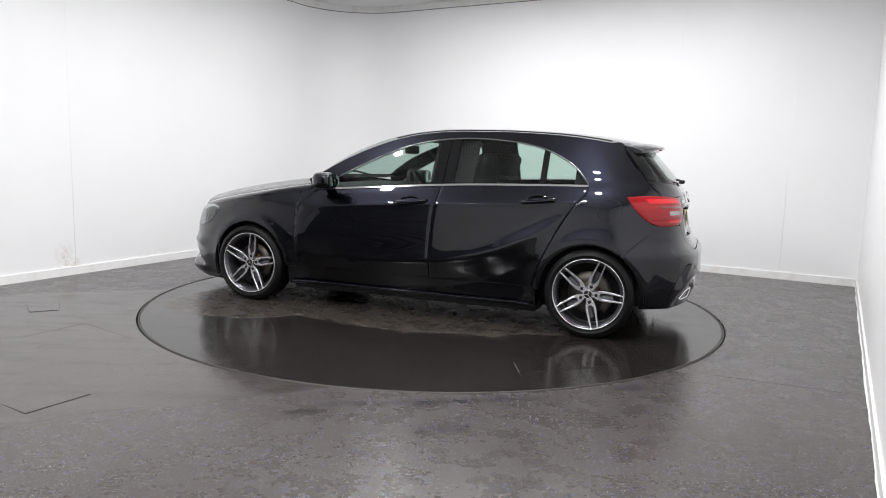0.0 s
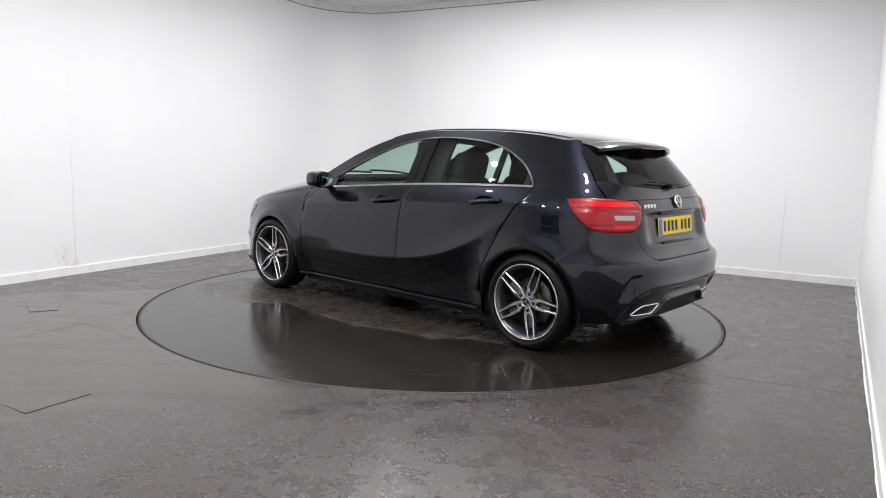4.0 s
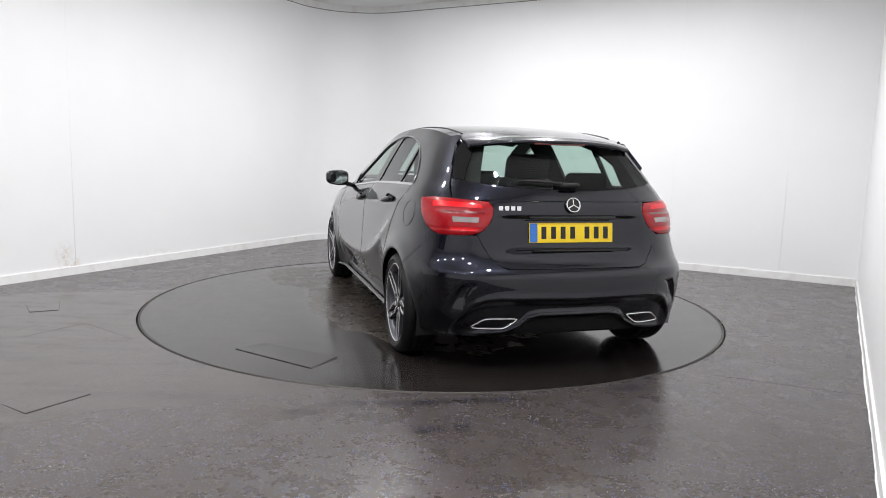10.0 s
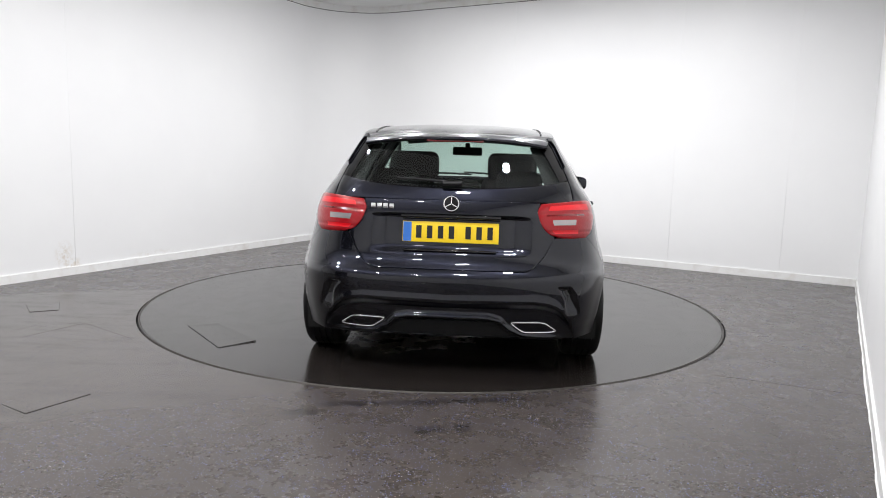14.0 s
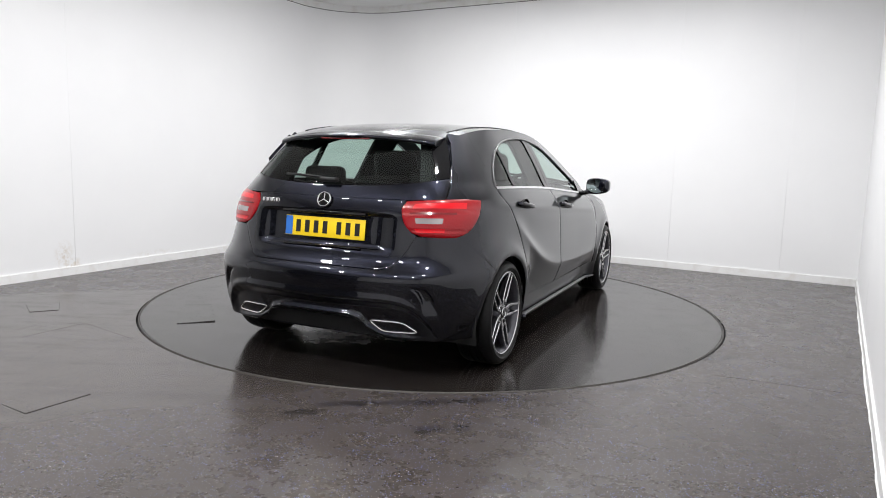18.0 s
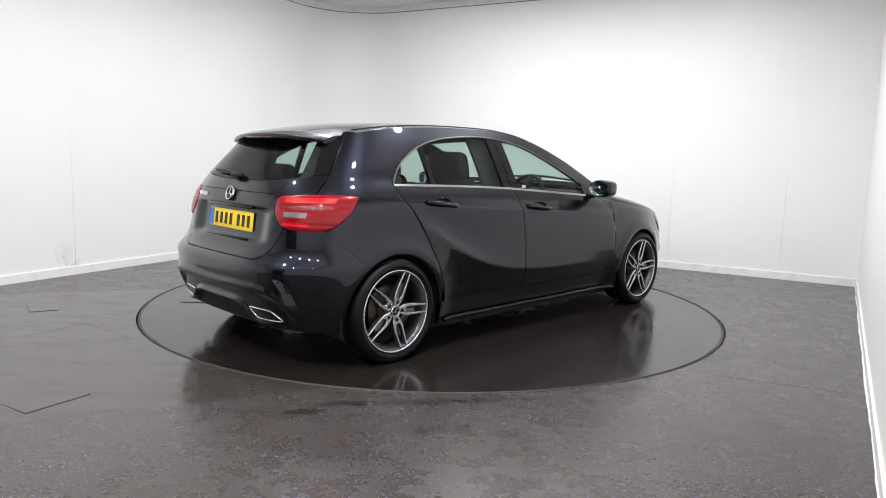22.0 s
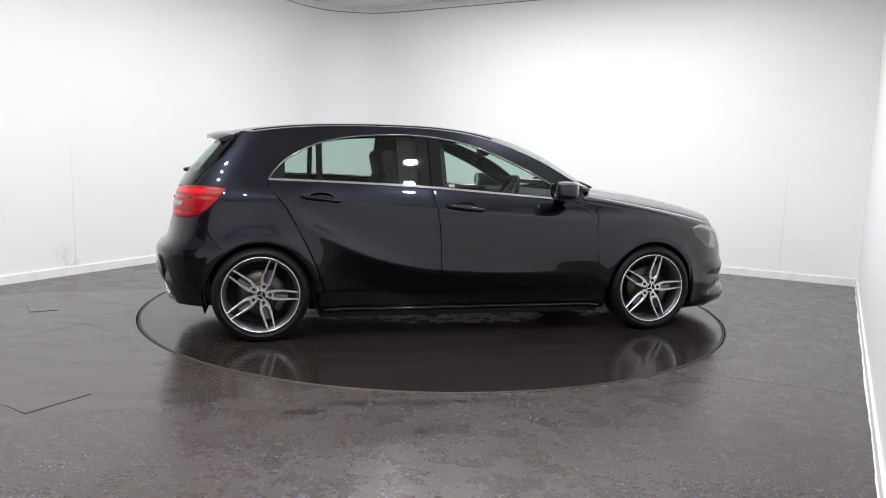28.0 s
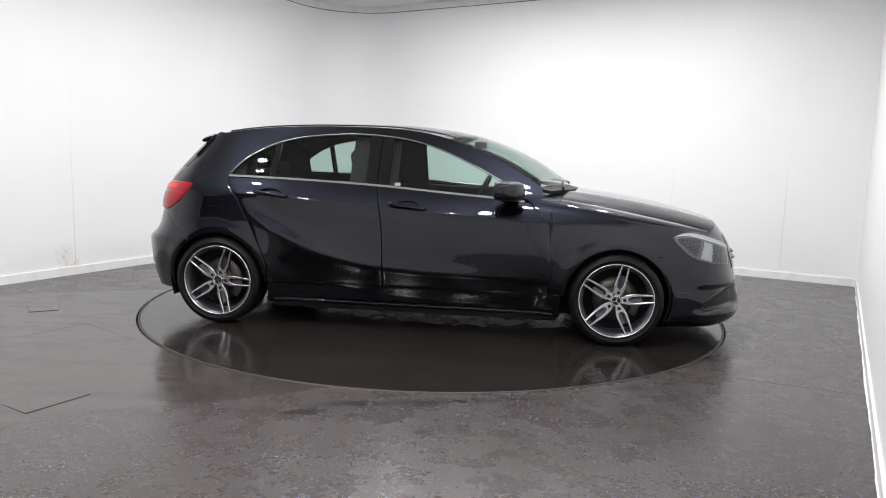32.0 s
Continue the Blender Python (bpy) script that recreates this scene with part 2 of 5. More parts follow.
def box_bm(x0, x1, y0, y1, z0, z1, bevel=0.0, seg=2, m=None):
    bm = bmesh.new()
    bmesh.ops.create_cube(bm, size=1, matrix=Matrix.LocRotScale(((x0 + x1) / 2, (y0 + y1) / 2, (z0 + z1) / 2), None, (x1 - x0, y1 - y0, z1 - z0)))
    if bevel:
        bmesh.ops.bevel(bm, geom=list(bm.edges), offset=bevel, segments=seg, profile=0.5, affect="EDGES")
    if m is not None:
        bm.transform(m)
    return finish(bm, bevel > 0)


def join(*bms):
    out = bmesh.new()
    for b in bms:
        me = bpy.data.meshes.new("tmp")
        b.to_mesh(me)
        b.free()
        out.from_mesh(me)
        bpy.data.meshes.remove(me)
    return out


def lathe(profile, steps=48, axis="y"):
    """Turn (radius, along) points round an axis."""
    bm = bmesh.new()
    rings = []
    for i in range(steps):
        a = 2 * math.pi * i / steps
        c, s = math.cos(a), math.sin(a)
        rings.append([bm.verts.new((r * c, h, r * s) if axis == "y" else (r * c, r * s, h)) for r, h in profile])
    for i in range(steps):
        p, q = rings[i], rings[(i + 1) % steps]
        for j in range(len(profile) - 1):
            bm.faces.new((p[j], p[j + 1], q[j + 1], q[j]))
    bmesh.ops.remove_doubles(bm, verts=bm.verts, dist=1e-6)
    bmesh.ops.recalc_face_normals(bm, faces=bm.faces)
    return finish(bm)


ALL_EDGES = ("i0", "i1", "j0", "j1")


def sheet(P, flange=0.0, flip=False, thick=0.0, soft=(), radius=0.0018):
    """A smooth patch from rows of points, its rim folded inwards by flange, or closed as a slab of that thickness.
    soft: the edges (i0, i1, j0, j1) that are rounded over before the fold."""
    P = np.asarray(P, float)
    if flip:
        P = P[::-1]
        soft = tuple({"i0": "i1", "i1": "i0"}.get(e, e) for e in soft)
    m, n = P.shape[:2]
    du, dv = np.gradient(P, axis=0), np.gradient(P, axis=1)
    N = np.cross(du, dv)
    N /= np.linalg.norm(N, axis=2, keepdims=True) + 1e-12
    U = du / (np.linalg.norm(du, axis=2, keepdims=True) + 1e-12)
    V_ = dv / (np.linalg.norm(dv, axis=2, keepdims=True) + 1e-12)
    bm = bmesh.new()
    V = [[bm.verts.new(P[i, j]) for j in range(n)] for i in range(m)]
    for i in range(m - 1):
        for j in range(n - 1):
            try:
                bm.faces.new((V[i][j], V[i + 1][j], V[i + 1][j + 1], V[i][j + 1])).smooth = True
            except ValueError:
                pass
    deep = flange or thick
    if deep:
        loop = [(i, 0) for i in range(m)] + [(m - 1, j) for j in range(1, n)] + [(i, n - 1) for i in range(m - 2, -1, -1)] + [(0, j) for j in range(n - 2, 0, -1)]
        away = []
        for i, j in loop:
            t = np.zeros(3)
            if j == 0 and "j0" in soft:
                t = t - V_[i, j]
            if j == n - 1 and "j1" in soft:
                t = t + V_[i, j]
            if i == 0 and "i0" in soft:
                t = t - U[i, j]
            if i == m - 1 and "i1" in soft:
                t = t + U[i, j]
            away.append(t / max(1.0, np.linalg.norm(t)))
        rings = [[V[i][j] for i, j in loop]]
        if soft:
            for ang in (0.5, 1.0, 1.5):
                rings.append([bm.verts.new(P[k] + t * radius * math.sin(ang) - N[k] * radius * (1 - math.cos(ang))) if t.any() else bm.verts.new(P[k] - N[k] * radius * (1 - math.cos(ang))) for k, t in zip(loop, away)])
        else:
            rings[0] = [bm.verts.new(P[k]) for k in loop]
        rings.append([bm.verts.new(P[k] + t * radius - N[k] * deep) for k, t in zip(loop, away)])
        for q, (outer, inner) in enumerate(zip(rings, rings[1:])):
            for a in range(len(loop)):
                b = (a + 1) % len(loop)
                hard = not (away[a].any() and away[b].any())
                if hard and q == 0 and soft:
                    oa, ob = bm.verts.new(outer[a].co), bm.verts.new(outer[b].co)
                else:
                    oa, ob = outer[a], outer[b]
                try:
                    bm.faces.new((ob, oa, inner[a], inner[b])).smooth = bool(soft) and q < 3 and not hard
                except ValueError:
                    pass
    if thick:
        Q = P - N * thick
        B = [[bm.verts.new(Q[i, j]) for j in range(n)] for i in range(m)]
        for i in range(m - 1):
            for j in range(n - 1):
                bm.faces.new((B[i][j], B[i][j + 1], B[i + 1][j + 1], B[i + 1][j])).smooth = True
    return bm


def tube(points, radius, sides=8, closed=False, flat=1.0):
    """A bar of round or flattened section along points."""
    pts = [Vector(p) for p in points]
    bm = bmesh.new()
    rings = []
    n = len(pts)
    for i, p in enumerate(pts):
        a = pts[(i - 1) % n] if closed or i else p
        b = pts[(i + 1) % n] if closed or i < n - 1 else p
        d = (b - a).normalized()
        up = Vector((0, 0, 1)) if abs(d.z) < 0.95 else Vector((0, 1, 0))
        s = d.cross(up).normalized()
        u = s.cross(d)
        rings.append([bm.verts.new(p + radius * (math.cos(2 * math.pi * k / sides) * s + flat * math.sin(2 * math.pi * k / sides) * u)) for k in range(sides)])
    for i in range(n if closed else n - 1):
        p, q = rings[i], rings[(i + 1) % n]
        for k in range(sides):
            bm.faces.new((p[k], p[(k + 1) % sides], q[(k + 1) % sides], q[k]))
    if not closed:
        bm.faces.new(rings[0][::-1])
        bm.faces.new(rings[-1])
    bmesh.ops.recalc_face_normals(bm, faces=bm.faces)
    return finish(bm)


def smooth_curve(pairs):
    """A smooth function through (x, y) pairs, straight beyond the ends."""
    xs, ys = np.array([p[0] for p in pairs], float), np.array([p[1] for p in pairs], float)
    d = np.diff(ys) / np.diff(xs)
    t = np.concatenate(([d[0]], (d[1:] * np.diff(xs)[:-1] + d[:-1] * np.diff(xs)[1:]) / (np.diff(xs)[1:] + np.diff(xs)[:-1]), [d[-1]]))
    for i in range(1, len(t) - 1):
        if d[i - 1] * d[i] <= 0:
            t[i] *= 0.35

    def f(x):
        x = np.asarray(x, float)
        i = np.clip(np.searchsorted(xs, x) - 1, 0, len(xs) - 2)
        h = xs[i + 1] - xs[i]
        u = np.clip((x - xs[i]) / h, 0, 1)
        y = ((1 + 2 * u) * (1 - u) ** 2 * ys[i] + u * (1 - u) ** 2 * h * t[i] + u * u * (3 - 2 * u) * ys[i + 1] + u * u * (u - 1) * h * t[i + 1])
        return y + np.where(x < xs[0], (x - xs[0]) * t[0], 0) + np.where(x > xs[-1], (x - xs[-1]) * t[-1], 0)

    return f


def coons(a, b, c, d):
    """A patch between curves a, b (along u, at v 0 and 1) and c, d (along v, at u 0 and 1)."""
    a, b, c, d = (np.asarray(k, float) for k in (a, b, c, d))
    u = np.linspace(0, 1, len(a))[:, None, None]
    v = np.linspace(0, 1, len(c))[None, :, None]
    return ((1 - v) * a[:, None] + v * b[:, None] + (1 - u) * c[None] + u * d[None]
            - (1 - u) * (1 - v) * a[0] - u * (1 - v) * a[-1] - (1 - u) * v * b[0] - u * v * b[-1])


def resample(points, n):
    """n points evenly along a rounded line through points."""
    p = np.array(points, float)
    s = np.concatenate(([0], np.cumsum(np.linalg.norm(np.diff(p, axis=0), axis=1))))
    fs = [smooth_curve(list(zip(s, p[:, k]))) for k in range(p.shape[1])]
    q = np.linspace(0, s[-1], n)
    return np.stack([f(q) for f in fs], -1)


# ---- the room ----
LB, BR, NR, NL = Vector((-1.373, 4.435, 0)), Vector((4.269, 1.224, 0)), Vector((-0.28, -6.66, 0)), Vector((-6.26, -4.50, 0))
TOP, CEIL_Z = 3.066, 3.155


def wall_outline(radius):
    """The plan of the walls, with the far left corner rounded."""
    a, b = (NL - LB).normalized(), (BR - LB).normalized()
    half = a.angle(b) / 2
    reach = radius / math.tan(half)
    centre = LB + (a + b).normalized() * radius / math.sin(half)
    p, q = LB + a * reach - centre, LB + b * reach - centre
    arc = []
    for i in range(17):
        v = p.lerp(q, i / 16).normalized() * radius
        arc.append(centre + v)
    return arc


ARC = wall_outline(0.88)


def strip(points, z0, z1, thick):
    """A wall along plan points, thickened away from the room's middle."""
    bm = bmesh.new()
    pts = [Vector((points[0][0], points[0][1], 0))]
    for p in points[1:]:
        a, b = pts[-1].copy(), Vector((p[0], p[1], 0))
        n = max(1, math.ceil((b - a).length / 0.5))
        pts += [a.lerp(b, k / n) for k in range(1, n + 1)]
    mid = Vector((-0.8, -0.8, 0))
    offs = []
    for i, p in enumerate(pts):
        d = (pts[min(i + 1, len(pts) - 1)] - pts[max(i - 1, 0)]).normalized()
        nrm = Vector((-d.y, d.x, 0))
        if nrm.dot(p - mid) < 0:
            nrm = -nrm
        offs.append(p + nrm * thick)
    rows = [[bm.verts.new((q.x, q.y, z)) for q, z in ((a, z0), (a, z1), (b, z1), (b, z0))] for a, b in zip(pts, offs)]
    for a, b in zip(rows, rows[1:]):
        for k in range(4):
            bm.faces.new((a[k], a[(k + 1) % 4], b[(k + 1) % 4], b[k])).smooth = k == 0
    bm.faces.new(rows[0])
    bm.faces.new(rows[-1][::-1])
    bmesh.ops.recalc_face_normals(bm, faces=bm.faces)
    return bm


def setting(ob, label, category="wall"):
    return tagged(ob, label, category, kind="structure")


def along(a, b, t):
    return a.lerp(b, t)


LEFT_LINE = [NL] + ARC + [ARC[-1].lerp(BR, 0.02)]
BACK_LINE = [ARC[-1].lerp(BR, 0.02), BR]
wall_left = setting(part("wall_left", strip(LEFT_LINE, 0, TOP, 0.12), WHITE_WALL, sharp=40), "white panelled studio wall with a rounded corner")
wall_back = setting(part("wall_back", strip(BACK_LINE, 0, TOP, 0.12), WHITE_WALL, sharp=40), "white panelled studio wall with fine vertical joints")
wall_right = setting(part("wall_right", strip([BR, NR], 0, CEIL_Z, 0.12), WHITE_WALL, sharp=40), "white studio wall close beside the camera")
wall_near = setting(part("wall_near", strip([NR, NL], 0, CEIL_Z, 0.12), GREY_WALL, sharp=40), "plain wall behind the camera")

# cove band between wall head and ceiling
cove_points = [NL] + ARC + [BR]
cove = setting(part("trim_cove", strip(cove_points, TOP + 0.006, CEIL_Z, 0.10), TRIM_WHITE, sharp=40), "pale band running round the wall head", "trim")
joint = setting(part("trim_joint", strip(cove_points, TOP - 0.002, TOP + 0.008, 0.11), DARK_LINE, sharp=40), "thin dark joint above the wall panels", "trim")


def baseboard(name, pts, label):
    inner = []
    mid = Vector((-0.8, -0.8, 0))
    for i, p in enumerate(pts):
        d = (pts[min(i + 1, len(pts) - 1)] - pts[max(i - 1, 0)]).normalized()
        nrm = Vector((-d.y, d.x, 0))
        if nrm.dot(p - mid) > 0:
            nrm = -nrm
        inner.append(p + nrm * 0.014)
    return setting(part(name, strip(inner, 0, 0.075, 0.0135), TRIM_WHITE, sharp=40), label, "skirting")


baseboard("baseboard_left", LEFT_LINE, "white skirting board, scuffed and water-stained")
baseboard("baseboard_back", BACK_LINE, "white skirting board along the far wall")
baseboard("baseboard_right", [BR, NR], "white skirting board with chipped edge")

# uneven bead of old sealant between the skirting and the floor beside the camera
rng_ = random.Random(4)
edge_n = Vector((-0.866, 0.5, 0))
bead, wob_ = [], 0.0
for k in range(90):
    wob_ = 0.75 * wob_ + rng_.uniform(-0.004, 0.004)
    bead.append(BR.lerp(NR, 0.008 + 0.9 * k / 89) + edge_n * (0.015 + 0.7 * wob_) + Vector((0, 0, 0.003)))
setting(part("trim_sealant", tube(bead, 0.006, 8, flat=0.9), TRIM_WHITE), "uneven pale bead of sealant at the skirting's foot", "trim")

# ceiling and floor
bm = bmesh.new()
bm.faces.new([bm.verts.new((p[0], p[1], CEIL_Z)) for p in [NL * 1.02] + [a * 1.02 for a in ARC] + [BR * 1.02, NR * 1.02]])
bmesh.ops.recalc_face_normals(bm, faces=bm.faces)
top = bmesh.ops.extrude_face_region(bm, geom=bm.faces[:])
bmesh.ops.translate(bm, verts=[e for e in top["geom"] if isinstance(e, bmesh.types.BMVert)], vec=(0, 0, 0.1))
bmesh.ops.recalc_face_normals(bm, faces=bm.faces)
setting(part("ceiling", bm, CEILING), "pale grey plastered ceiling", "ceiling")

R_DISC = 2.25


def ring_plate(inner, outer_pts, z):
    bm = bmesh.new()
    n = 128
    ins = [bm.verts.new((inner * math.cos(2 * math.pi * i / n), inner * math.sin(2 * math.pi * i / n), z)) for i in range(n)]
    low = [bm.verts.new((v.co.x, v.co.y, z - 0.05)) for v in ins]
    for i in range(n):
        j = (i + 1) % n
        bm.faces.new((ins[j], low[j], low[i], ins[i]))
    last = ins
    for radius in (2.6, 3.0, 3.5, 4.2, 5.0, 6.0, 7.5, 9.5, 12.0):
        ring = [bm.verts.new((radius * math.cos(2 * math.pi * i / n), radius * math.sin(2 * math.pi * i / n), z)) for i in range(n)]
        for i in range(n):
            j = (i + 1) % n
            bm.faces.new((last[i], ring[i], ring[j], last[j]))
        last = ring
    bmesh.ops.recalc_face_normals(bm, faces=bm.faces)
    return bm


setting(part("floor", ring_plate(R_DISC + 0.006, None, 0.0), FLOOR), "wet grey-brown vinyl floor with pale flecks", "floor")
setting(part("floor_pit", lathe([(0.001, -0.06), (R_DISC + 0.3, -0.06), (R_DISC + 0.3, -0.05)], 96, "z"), DARK_LINE), "dark pit under the turntable", "floor")

turntable = tagged(new("turntable"), "round wet vinyl turntable with a dry dusty streak", "turntable")
part("disc", lathe([(0.001, 0.0), (R_DISC - 0.022, 0.0), (R_DISC - 0.020, -0.03)], 160, "z"), DISC, turntable, "wet dark vinyl disc", 30)
part("rim", lathe([(R_DISC - 0.018, -0.03), (R_DISC - 0.018, 0.002), (R_DISC - 0.012, 0.004), (R_DISC - 0.006, 0.002), (R_DISC - 0.006, -0.03)], 160, "z"), RIM_EDGE, turntable, "worn dark metal edging ring")


# assumed dark roller door added behind the camera, seen only mirrored in the car
door_a, door_b = NR.lerp(NL, 0.66), NR.lerp(NL, 0.97)
into = (Vector((-0.8, -0.8, 0)) - door_a).normalized()
door = setting(new("door_assumed"), "assumed dark steel roller door, shut, added unseen for reflections", "door")
inset = Vector((0.30, 0.954, 0)) * 0.02
for k in range(26):
    z0 = 0.01 + k * 0.105
    part("slat", strip([door_a + inset, door_b + inset], z0, z0 + 0.1, 0.018), DOOR_DARK, door)


def patch_on(name, corners, parent=None, label="", lift=0.006):
    """A cut piece of vinyl lying in a dark joint, one edge curled up a little."""
    c = sum((Vector((*p, 0)) for p in corners), Vector()) / 4
    bm = bmesh.new()
    n = 10
    P = coons(np.linspace(corners[0], corners[1], n), np.linspace(corners[3], corners[2], n), np.linspace(corners[0], corners[3], n), np.linspace(corners[1], corners[2], n))
    wave = np.array([[lift * (0.5 + 0.5 * (j / (n - 1)) ** 2 + 0.12 * math.sin(3 * i)) for j in range(n)] for i in range(n)])
    top = np.concatenate((P, wave[..., None]), -1)
    bm.free()
    nrm = np.cross(top[1, 0] - top[0, 0], top[0, 1] - top[0, 0])[2]
    ob = part(name, sheet(top, 0.012, flip=nrm < 0), DISC if parent else FLOOR, parent, label)
    rim = [tuple(Vector((*p, 0.0012)) + (Vector((*p, 0)) - c) * 0.018) for p in corners]
    bm = bmesh.new()
    bm.faces.new([bm.verts.new(p) for p in rim])
    bmesh.ops.recalc_face_normals(bm, faces=bm.faces)
    part("joint", bm, DARK_LINE, ob, "dark open joint")
    return ob


tagged(patch_on("vinyl_patch", [(-1.99, -2.54), (-1.88, -2.27), (-1.66, -2.38), (-1.82, -2.65)], lift=0.003), "square vinyl patch let into the wet floor", "floor patch", "floor patches")
tagged(patch_on("vinyl_patch", [(-3.06, -0.50), (-2.875, -0.38), (-2.74, -0.64), (-2.90, -0.73)], lift=0.003), "square vinyl patch let into the wet floor", "floor patch", "floor patches")
patch_on("access_flap", [(-1.62, 1.18), (-1.14, 1.58), (-1.06, 1.40), (-1.44, 1.01)], turntable, "rectangular vinyl flap with a lifted edge", 0.008)

for k, (q, line_a, line_b) in enumerate(((Vector((-3.353, 0.815, 0)), NL, LB), (Vector((0.923, 3.128, 0)), LB, BR), (Vector((2.646, 2.148, 0)), LB, BR), (Vector((3.646, 1.579, 0)), LB, BR), (Vector((3.097, -0.807, 0)), BR, NR))):
    d = (line_b - line_a).normalized()
    q = line_a + d * (q - line_a).dot(d)
    setting(part("trim_seam", strip([q - d * 0.0014 + (Vector((-0.8, -0.8, 0)) - q).normalized() * 0.0005, q + d * 0.0014 + (Vector((-0.8, -0.8, 0)) - q).normalized() * 0.0005], 0.08, TOP - 0.01, 0.0015), WHITE_WALL, sharp=30), "slim white cover strip between wall panels", "trim")

# raised welds where sheets of vinyl meet
for a, b in (((1.62, -1.83), (2.62, -2.26)), ((-2.57, -1.39), (-2.37, -1.00)), ((-2.37, -1.00), (-1.89, -1.37))):
    a, b = Vector((*a, 0)), Vector((*b, 0))
    side = (b - a).normalized().cross(Vector((0, 0, 1))) * 0.004
    bm = bmesh.new()
    rows = [[bm.verts.new(p + side * k + Vector((0, 0, h))) for k, h in ((-1, 0.0), (-0.5, 0.0009), (0.5, 0.0009), (1, 0.0))] for p in (a.lerp(b, t / 12) for t in range(13))]
    for p, q in zip(rows, rows[1:]):
        for k in range(3):
            bm.faces.new((p[k], q[k], q[k + 1], p[k + 1]))
    bmesh.ops.recalc_face_normals(bm, faces=bm.faces)
    setting(part("trim_weld", bm, FLOOR), "thin weld seam in the vinyl floor", "floor seam")


def down_lamp(x, y):
    ob = tagged(new("ceiling_lamp"), "round white flush ceiling lamp with a lit disc", "ceiling lamp", "ceiling lamps")
    ob.location = (x, y, CEIL_Z)
    part("housing", lathe([(0.074, -0.004), (0.074, -0.012), (0.082, -0.015), (0.098, -0.008), (0.100, 0.0)], 40, "z"), FITTING, ob, sharp=40)
    part("diffuser", lathe([(0.0005, -0.004), (0.074, -0.004)], 40, "z"), FITTING, ob)
    light = bpy.data.lights.new("lamp_light", "AREA")
    light.shape, light.size, light.energy, light.color = "DISK", 0.14, LAMP_WATTS, (0.985, 0.985, 1.0)
    glow = new("lamp_light", light)
    glow.parent, glow.location = ob, (0, 0, -0.014)
    return ob


# a ring of lamps over the turntable, square to the room
ROOM_U, ROOM_V = Vector((0.869, -0.495, 0)), Vector((0.495, 0.869, 0))
LAMP_MID = Vector((-0.15, -0.60, CEIL_Z))
lamp = None
for a, b in [(s_, k) for s_ in (-1.4, 1.4) for k in (-3.6, -2.25, -0.9, 0.45, 1.8)] + [(k, s_) for s_ in (-3.6, 1.8) for k in (-0.47, 0.47)]:
    p = LAMP_MID + ROOM_U * a + ROOM_V * b
    lamp = copy_thing(lamp, Matrix.Translation(p)) if lamp else down_lamp(p.x, p.y)

# ---- the car: x forward, y to its left, z up, origin on the ground between the axles ----
AXLE, HUB_Z, ARCH = 1.3495, 0.303, 0.335
N_R, N_F, X0_R, X0_F = 3.6, 2.9, -1.2, 1.0
rear_x = smooth_curve([(0.12, -1.93), (0.2, -1.985), (0.3, -2.02), (0.42, -2.04), (0.54, -2.046), (0.562, -2.043), (0.586, -2.029), (0.606, -2.007), (0.63, -1.985), (0.66, -1.969), (0.72, -1.955), (0.88, -1.925), (0.96, -1.90), (1.04, -1.855), (1.15, -1.765), (1.27, -1.655), (1.36, -1.57)])
front_x = smooth_curve([(0.10, 2.19), (0.15, 2.25), (0.2, 2.272), (0.28, 2.275), (0.36, 2.25), (0.45, 2.232), (0.55, 2.208), (0.62, 2.184), (0.68, 2.156), (0.74, 2.115), (0.80, 2.062), (0.84, 2.00), (0.9, 1.92), (1.0, 1.8)])
belt = smooth_curve([(-1.9, 1.02), (-1.3, 1.018), (-0.85, 1.008), (-0.28, 0.985), (0.22, 0.95), (0.63, 0.92), (0.8, 0.905), (1.2, 0.87), (2.0, 0.78)])
width_z = smooth_curve([(0.12, 0.77), (0.17, 0.832), (0.20, 0.845), (0.225, 0.850), (0.26, 0.8555), (0.29, 0.860), (0.33, 0.868), (0.43, 0.881), (0.53, 0.888), (0.63, 0.885), (0.73, 0.876), (0.82, 0.865), (0.89, 0.849), (0.945, 0.823), (1.0, 0.787), (1.03, 0.765), (1.1, 0.728), (1.2, 0.672), (1.3, 0.612), (1.36, 0.572), (1.42, 0.53)])
rail_z = smooth_curve([(-1.75, 1.225), (-1.6, 1.275), (-1.4, 1.32), (-1.2, 1.35), (-0.8, 1.378), (-0.4, 1.382), (-0.1, 1.368), (0.1, 1.338), (0.25, 1.299), (0.4, 1.247), (0.6, 1.158), (0.75, 1.070), (0.86, 0.998)])
window_top = smooth_curve([(-1.305, 1.022), (-1.27, 1.07), (-1.21, 1.135), (-1.12, 1.195), (-1.03, 1.24), (-0.84, 1.295), (-0.66, 1.318), (-0.4, 1.33), (-0.2, 1.318), (0.0, 1.285), (0.12, 1.25), (0.33, 1.165), (0.55, 1.055), (0.7, 0.962), (0.76, 0.92)])
crease_hi = smooth_curve([(-1.6, 0.95), (-1.2, 0.915), (-0.5, 0.868), (0.2, 0.825), (0.9, 0.775), (1.3, 0.75)])
crease_lo = smooth_curve([(-1.15, 0.80), (-0.95, 0.68), (-0.7, 0.56), (-0.4, 0.475), (0.0, 0.435), (0.5, 0.425), (0.95, 0.42)])


def step01(a, b, x):
    t = np.clip((x - a) / (b - a), 0, 1)
    return t * t * (3 - 2 * t)


